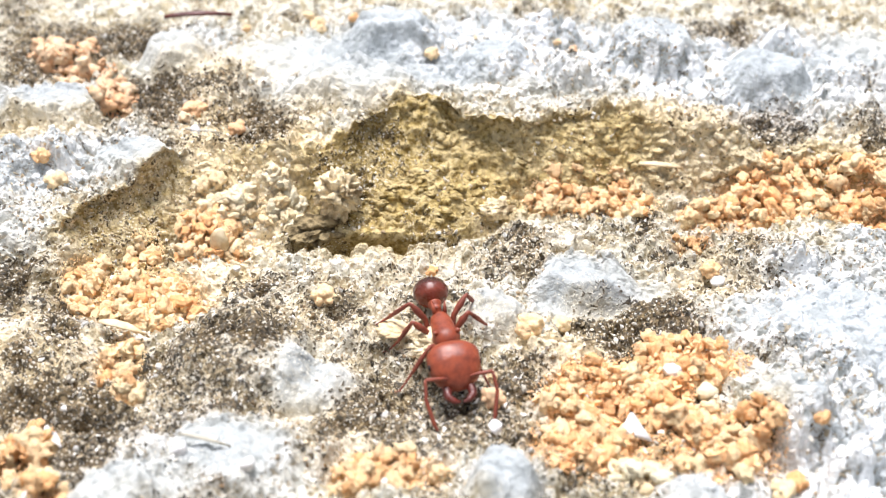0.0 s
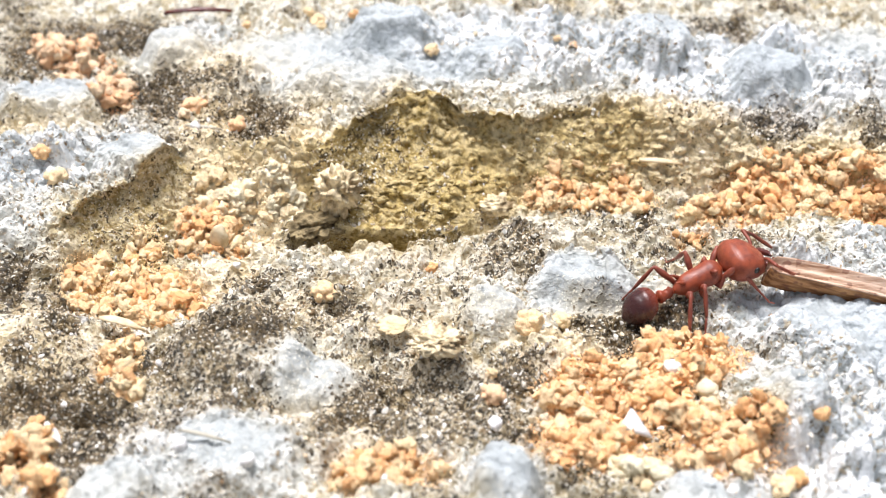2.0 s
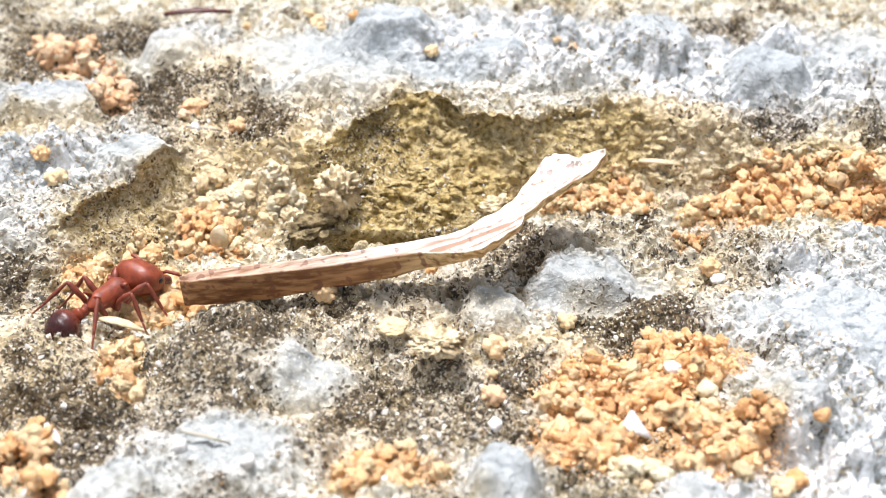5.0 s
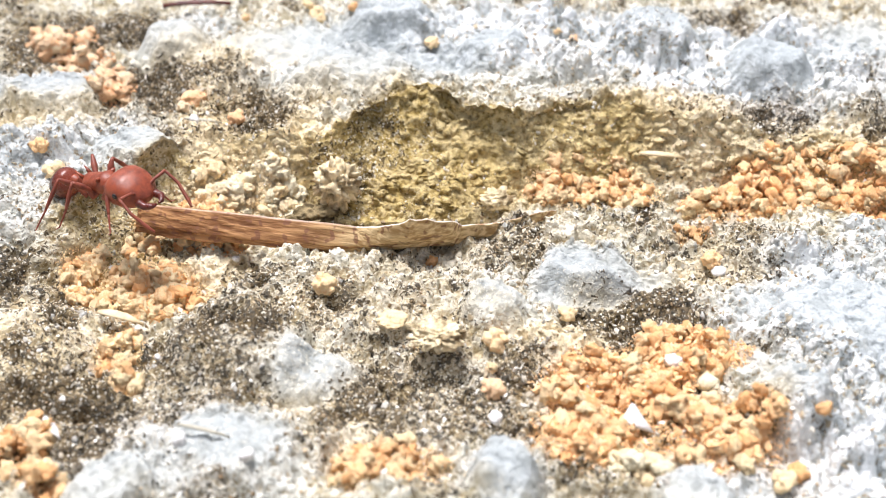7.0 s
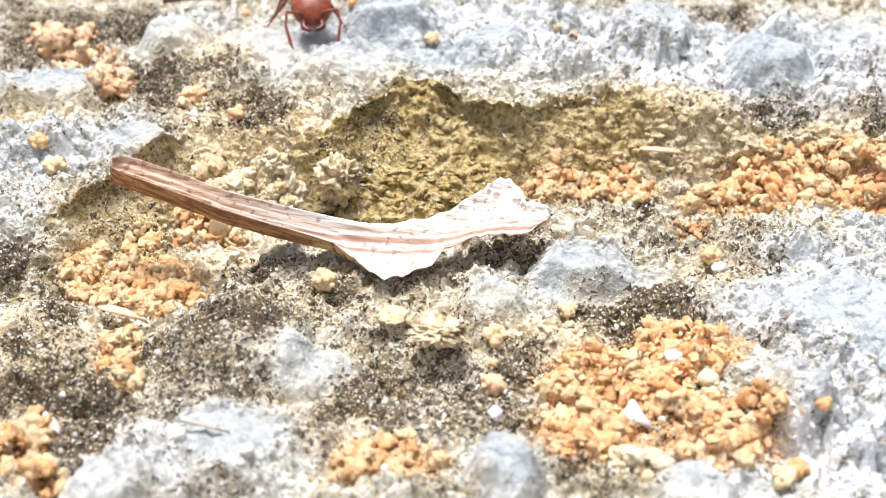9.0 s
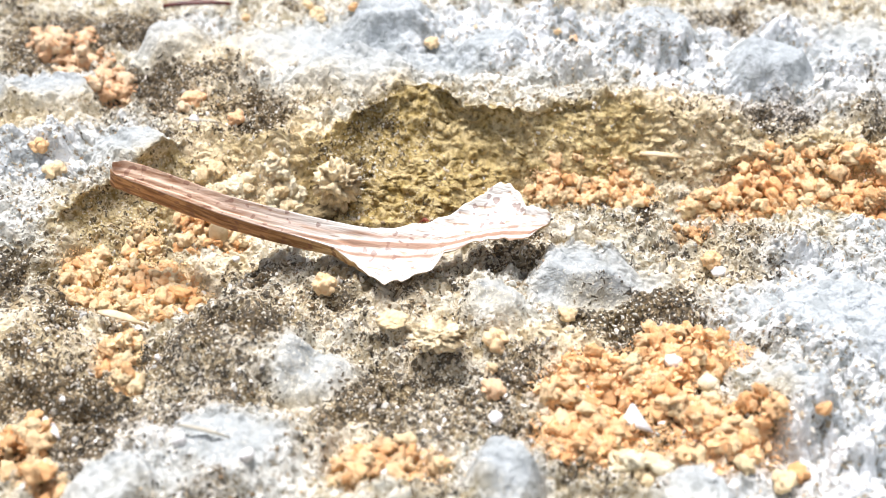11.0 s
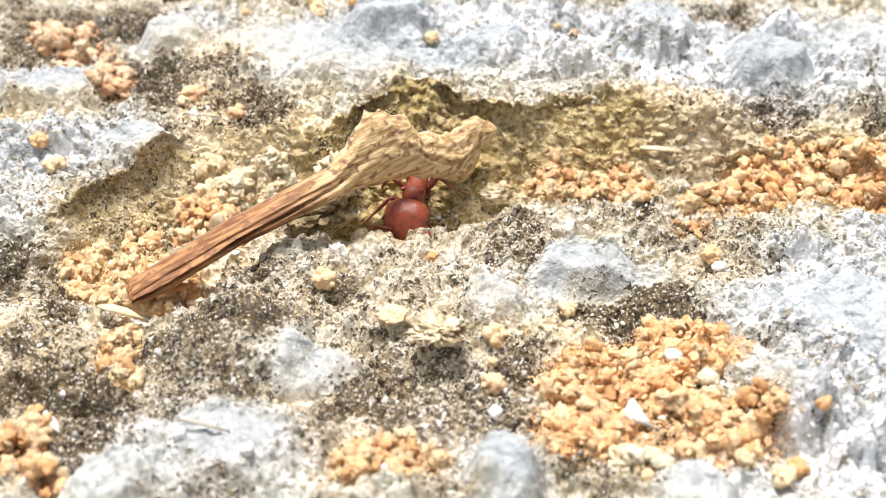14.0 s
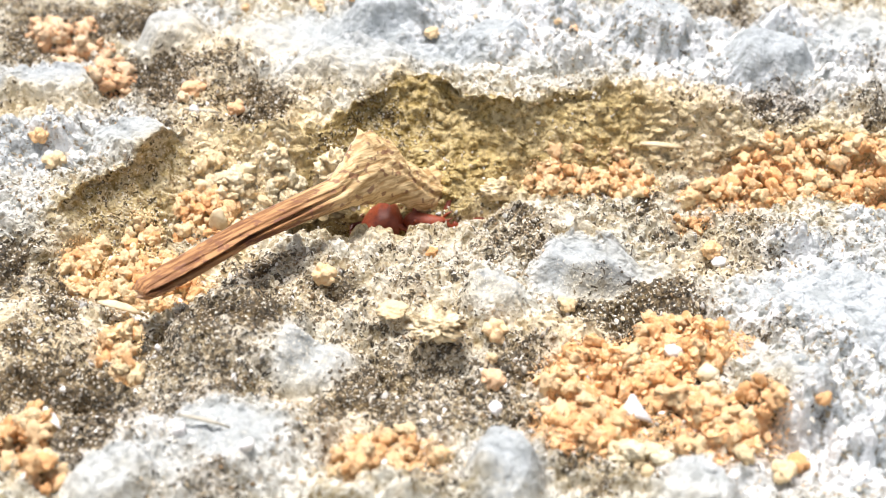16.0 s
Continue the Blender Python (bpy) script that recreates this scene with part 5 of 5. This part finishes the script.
ANT_ROWS = [
    (0.0, 0.03, -7.66, -0.08, 0.0, 4.6, -78.4),
    (0.1, -0.08, -7.96, -0.16, 0.0, 5.8, -79.6),
    (0.2, -0.19, -7.75, -0.03, 0.0, 4.9, -83.5),
    (0.3, -0.18, -7.21, 0.07, 0.0, -0.2, -82.0),
    (0.4, -0.13, -6.15, 0.28, 0.0, -8.4, -84.8),
    (0.5, -0.29, -4.85, 0.45, 0.0, -3.7, -87.8),
    (0.6, -0.34, -3.39, 0.21, 0.0, -5.5, -81.3),
    (0.7, -0.45, -4.78, 0.37, 0.0, -4.1, -63.2),
    (0.8, 1.69, -6.00, 0.39, 0.0, -7.5, -52.4),
    (0.9, 3.01, -6.33, 0.31, 0.0, -7.3, -29.7),
    (1.0, 4.41, -6.52, 0.38, 0.0, -5.2, -4.4),
    (1.1, 7.90, -5.29, -0.06, 0.0, 1.5, 7.3),
    (1.2, 11.38, -7.23, 0.05, 0.0, -11.5, -29.3),
    (1.3, 17.75, -6.26, 0.84, 0.0, -11.5, -17.1),
    (1.4, 26.06, -3.27, -0.02, 0.0, 4.6, 11.9),
    (1.5, 22.00, -4.10, 0.72, 0.0, 0.7, 21.6),
    (1.6, 19.43, -4.03, 0.78, 0.0, -11.5, -12.0),
    (1.7, 17.78, -3.25, 0.42, 0.0, -6.7, 18.7),
    (1.8, 18.14, -4.04, 0.57, 0.0, -10.5, 15.0),
    (1.9, 14.53, -5.06, 0.32, 0.0, -10.5, 17.8),
    (2.0, 13.52, -4.10, 0.29, 0.0, -6.2, 22.2),
    (2.1, 11.73, -3.99, 0.21, 0.0, -11.5, 19.6),
    (2.2, 11.83, -4.29, 0.24, 0.0, -11.5, 21.4),
    (2.3, 10.20, -3.78, 0.23, 0.0, -10.9, 24.1),
    (2.4, 7.90, -3.60, 0.24, 0.0, -3.9, 14.1),
    (2.5, 6.48, -3.83, 0.34, 0.0, 0.2, 21.8),
    (2.6, 3.99, -4.15, 0.46, 0.0, -5.8, 23.4),
    (2.7, 0.94, -3.92, 0.43, 0.0, -1.9, 29.3),
    (2.8, 0.60, -3.38, 0.44, 0.0, 1.0, 15.3),
    (2.9, 0.70, -1.81, -0.04, 0.0, 3.5, 25.1),
    (3.0, -1.00, -2.32, 0.11, 0.0, -0.3, 18.5),
    (3.1, -3.86, -2.11, 0.22, 0.0, -0.6, 9.1),
    (3.2, -6.29, 0.11, 0.17, 0.0, -11.5, -4.3),
    (3.3, -9.99, 2.60, -1.49, 0.0, -11.5, -5.4),
    (3.4, -11.11, 2.49, -1.68, 0.0, -11.5, -7.2),
    (3.5, -11.12, 2.26, -1.99, 0.0, 1.6, 38.1),
    (3.6, -11.75, 2.41, -1.79, 0.0, -4.7, 23.4),
    (3.7, -13.20, 0.67, -1.86, 0.0, -6.9, 23.9),
    (3.8, -14.64, 0.80, -1.74, 0.0, -2.6, 22.8),
    (3.9, -16.03, 1.58, -1.92, 0.0, -10.8, 4.2),
    (4.0, -16.39, -0.82, -2.08, 0.0, -3.3, 27.9),
    (4.1, -15.75, -2.38, -1.77, 0.0, 11.5, 51.8),
    (4.2, -16.03, -3.73, -1.47, 0.0, 11.5, 58.9),
    (6.3, -18.58, -3.55, -1.41, 0.0, 21.6, 51.3),
    (6.5, -18.43, -3.33, -0.23, 0.0, -8.4, -11.4),
    (6.8, -18.28, -0.82, 1.35, 0.0, -11.9, -23.5),
    (7.0, -18.32, 1.57, 1.73, 0.0, -11.0, -35.6),
    (7.2, -18.91, 4.95, 2.05, 0.0, -5.1, -35.6),
    (7.5, -19.10, 5.11, 2.04, 0.0, -3.6, -31.6),
    (7.6, -19.99, 5.66, 1.26, 0.0, -5.7, -12.8),
    (7.7, -19.26, 5.33, 1.06, 0.0, -1.6, -6.1),
    (7.8, -19.73, 5.93, 1.32, 0.0, -4.3, -1.8),
    (7.9, -19.11, 8.94, 1.58, 0.0, -7.2, 57.3),
    (8.0, -19.48, 12.16, 0.99, 0.0, 5.0, 91.8),
    (8.1, -19.46, 14.43, 0.90, 0.0, -9.9, 96.7),
    (8.2, -18.35, 15.65, 1.30, 0.0, -11.5, 90.8),
    (8.3, -20.06, 18.16, 1.55, 0.0, -8.2, 134.3),
    (8.4, -24.54, 22.40, 1.27, 0.0, 1.3, 134.9),
    (8.5, -29.31, 27.29, 0.91, 0.0, -4.5, 151.6),
    (8.6, -30.18, 34.70, 0.85, 0.0, -9.1, 102.2),
    (8.7, -23.10, 36.15, 1.19, 0.0, -7.2, 48.2),
    (8.8, -15.41, 35.46, 1.62, 0.0, -5.7, -33.2),
    (8.9, -9.73, 29.79, 2.14, 0.0, -6.7, -79.9),
    (9.0, -8.75, 22.35, 2.06, 0.0, -1.8, -83.6),
    (9.1, -9.92, 10.05, 2.00, 0.0, 1.5, -80.6),
    (9.2, -11.12, 7.66, 0.86, 0.0, 20.4, -100.0),
    (9.5, -11.20, 6.20, -0.35, 0.0, 10.0, -95.0),
    (9.9, -9.00, 5.00, -1.82, 0.0, 6.0, -65.0),
    (10.3, -5.20, 4.50, -3.85, 0.0, 6.0, -40.0),
    (10.7, -1.50, 4.30, -4.20, 0.0, 0.0, -80.0),
    (11.0, 0.00, 4.30, -4.00, 0.0, -6.0, -130.0),
    (11.3, -1.60, 5.00, -3.20, 0.0, -4.0, -176.0),
    (12.0, -1.30, 5.00, -3.10, 0.0, -4.0, -180.0),
    (12.2, 0.10, 5.20, -2.50, 0.0, -6.0, -182.0),
    (12.5, 0.90, 5.50, -2.60, 0.0, -8.0, -180.0),
    (13.2, 0.90, 5.50, -2.60, 0.0, -8.0, -178.0),
    (13.5, -1.40, 4.50, -2.90, 0.0, -6.0, -170.0),
    (13.7, -1.60, 5.20, -2.70, 0.0, 6.0, -140.0),
    (14.0, -1.50, 6.10, -1.85, 0.0, 14.0, -102.0),
    (14.5, -1.60, 6.00, -1.90, 0.0, 14.0, -106.0),
    (14.8, -1.50, 5.60, -2.10, 0.0, 12.0, -110.0),
    (15.0, -1.60, 5.20, -2.70, 0.0, 8.0, -135.0),
    (15.2, -1.20, 4.70, -2.80, 0.0, 4.0, -150.0),
    (15.5, -1.10, 4.50, -3.00, 0.0, 0.0, -172.0),
    (15.8, -1.10, 4.50, -3.10, 0.0, 0.0, -176.0),
    (16.0, -1.10, 4.60, -3.90, 0.0, 0.0, -178.0),
]


def motions():
    walk(stalk, STALK_ROWS)
    walk(ant, [(t, mm(x, y, z, rx, ry, rz)) for t, x, y, z, rx, ry, rz in ANT_ROWS])
    tuck = []
    for t, down in ((0.0, 0), (2.8, 0), (3.2, -12), (4.2, -15), (6.3, -15), (7.5, -15), (8.0, -15), (9.2, -5), (11.3, -20), (16.0, -20)):
        hinge = Matrix.Translation((-0.0027, 0, 0.00145))
        tuck.append((t, hinge @ pose(0, 0, 0, 0, down, 0) @ hinge.inverted()))
    walk(gaster, tuck)
    # the gait: each leg swings with the way gone, in two sets of three
    gone, way, last = [], 0.0, ANT_ROWS[0]
    for row in ANT_ROWS:
        here = math.hypot(row[1] - last[1], row[2] - last[2]) + 0.03 * abs(row[6] - last[6])
        back = (row[1] - last[1]) * math.cos(radians(row[6])) + (row[2] - last[2]) * math.sin(radians(row[6])) < 0
        way += min(here, 1.2) * (-1 if back else 1)
        gone.append((row[0], way))
        last = row
    for n, (leg, hip, side) in enumerate(LEGS):
        start = math.pi * ((n + (side > 0)) % 2) + 0.6 * n
        keys = []
        for t, w in gone:
            a = w * 2.0 + start
            keys.append((t, pose(hip.x * 0.001, hip.y * 0.001, hip.z * 0.001, side * (5 + 7 * math.cos(a)), 0, -side * 20 * math.sin(a))))
        walk(leg, keys)
    for ob, a, b, t, s in PUSHED:
        za, zb = (float(ground_z(*p)) + 0.4 * s for p in (a, b))
        walk(ob, [(0.0, mm(*a, za)), (t, mm(*a, za)), (t + 0.2, mm(*b, zb, 20, 30, 60)), (16.0, mm(*b, zb, 20, 30, 60))])


motions()
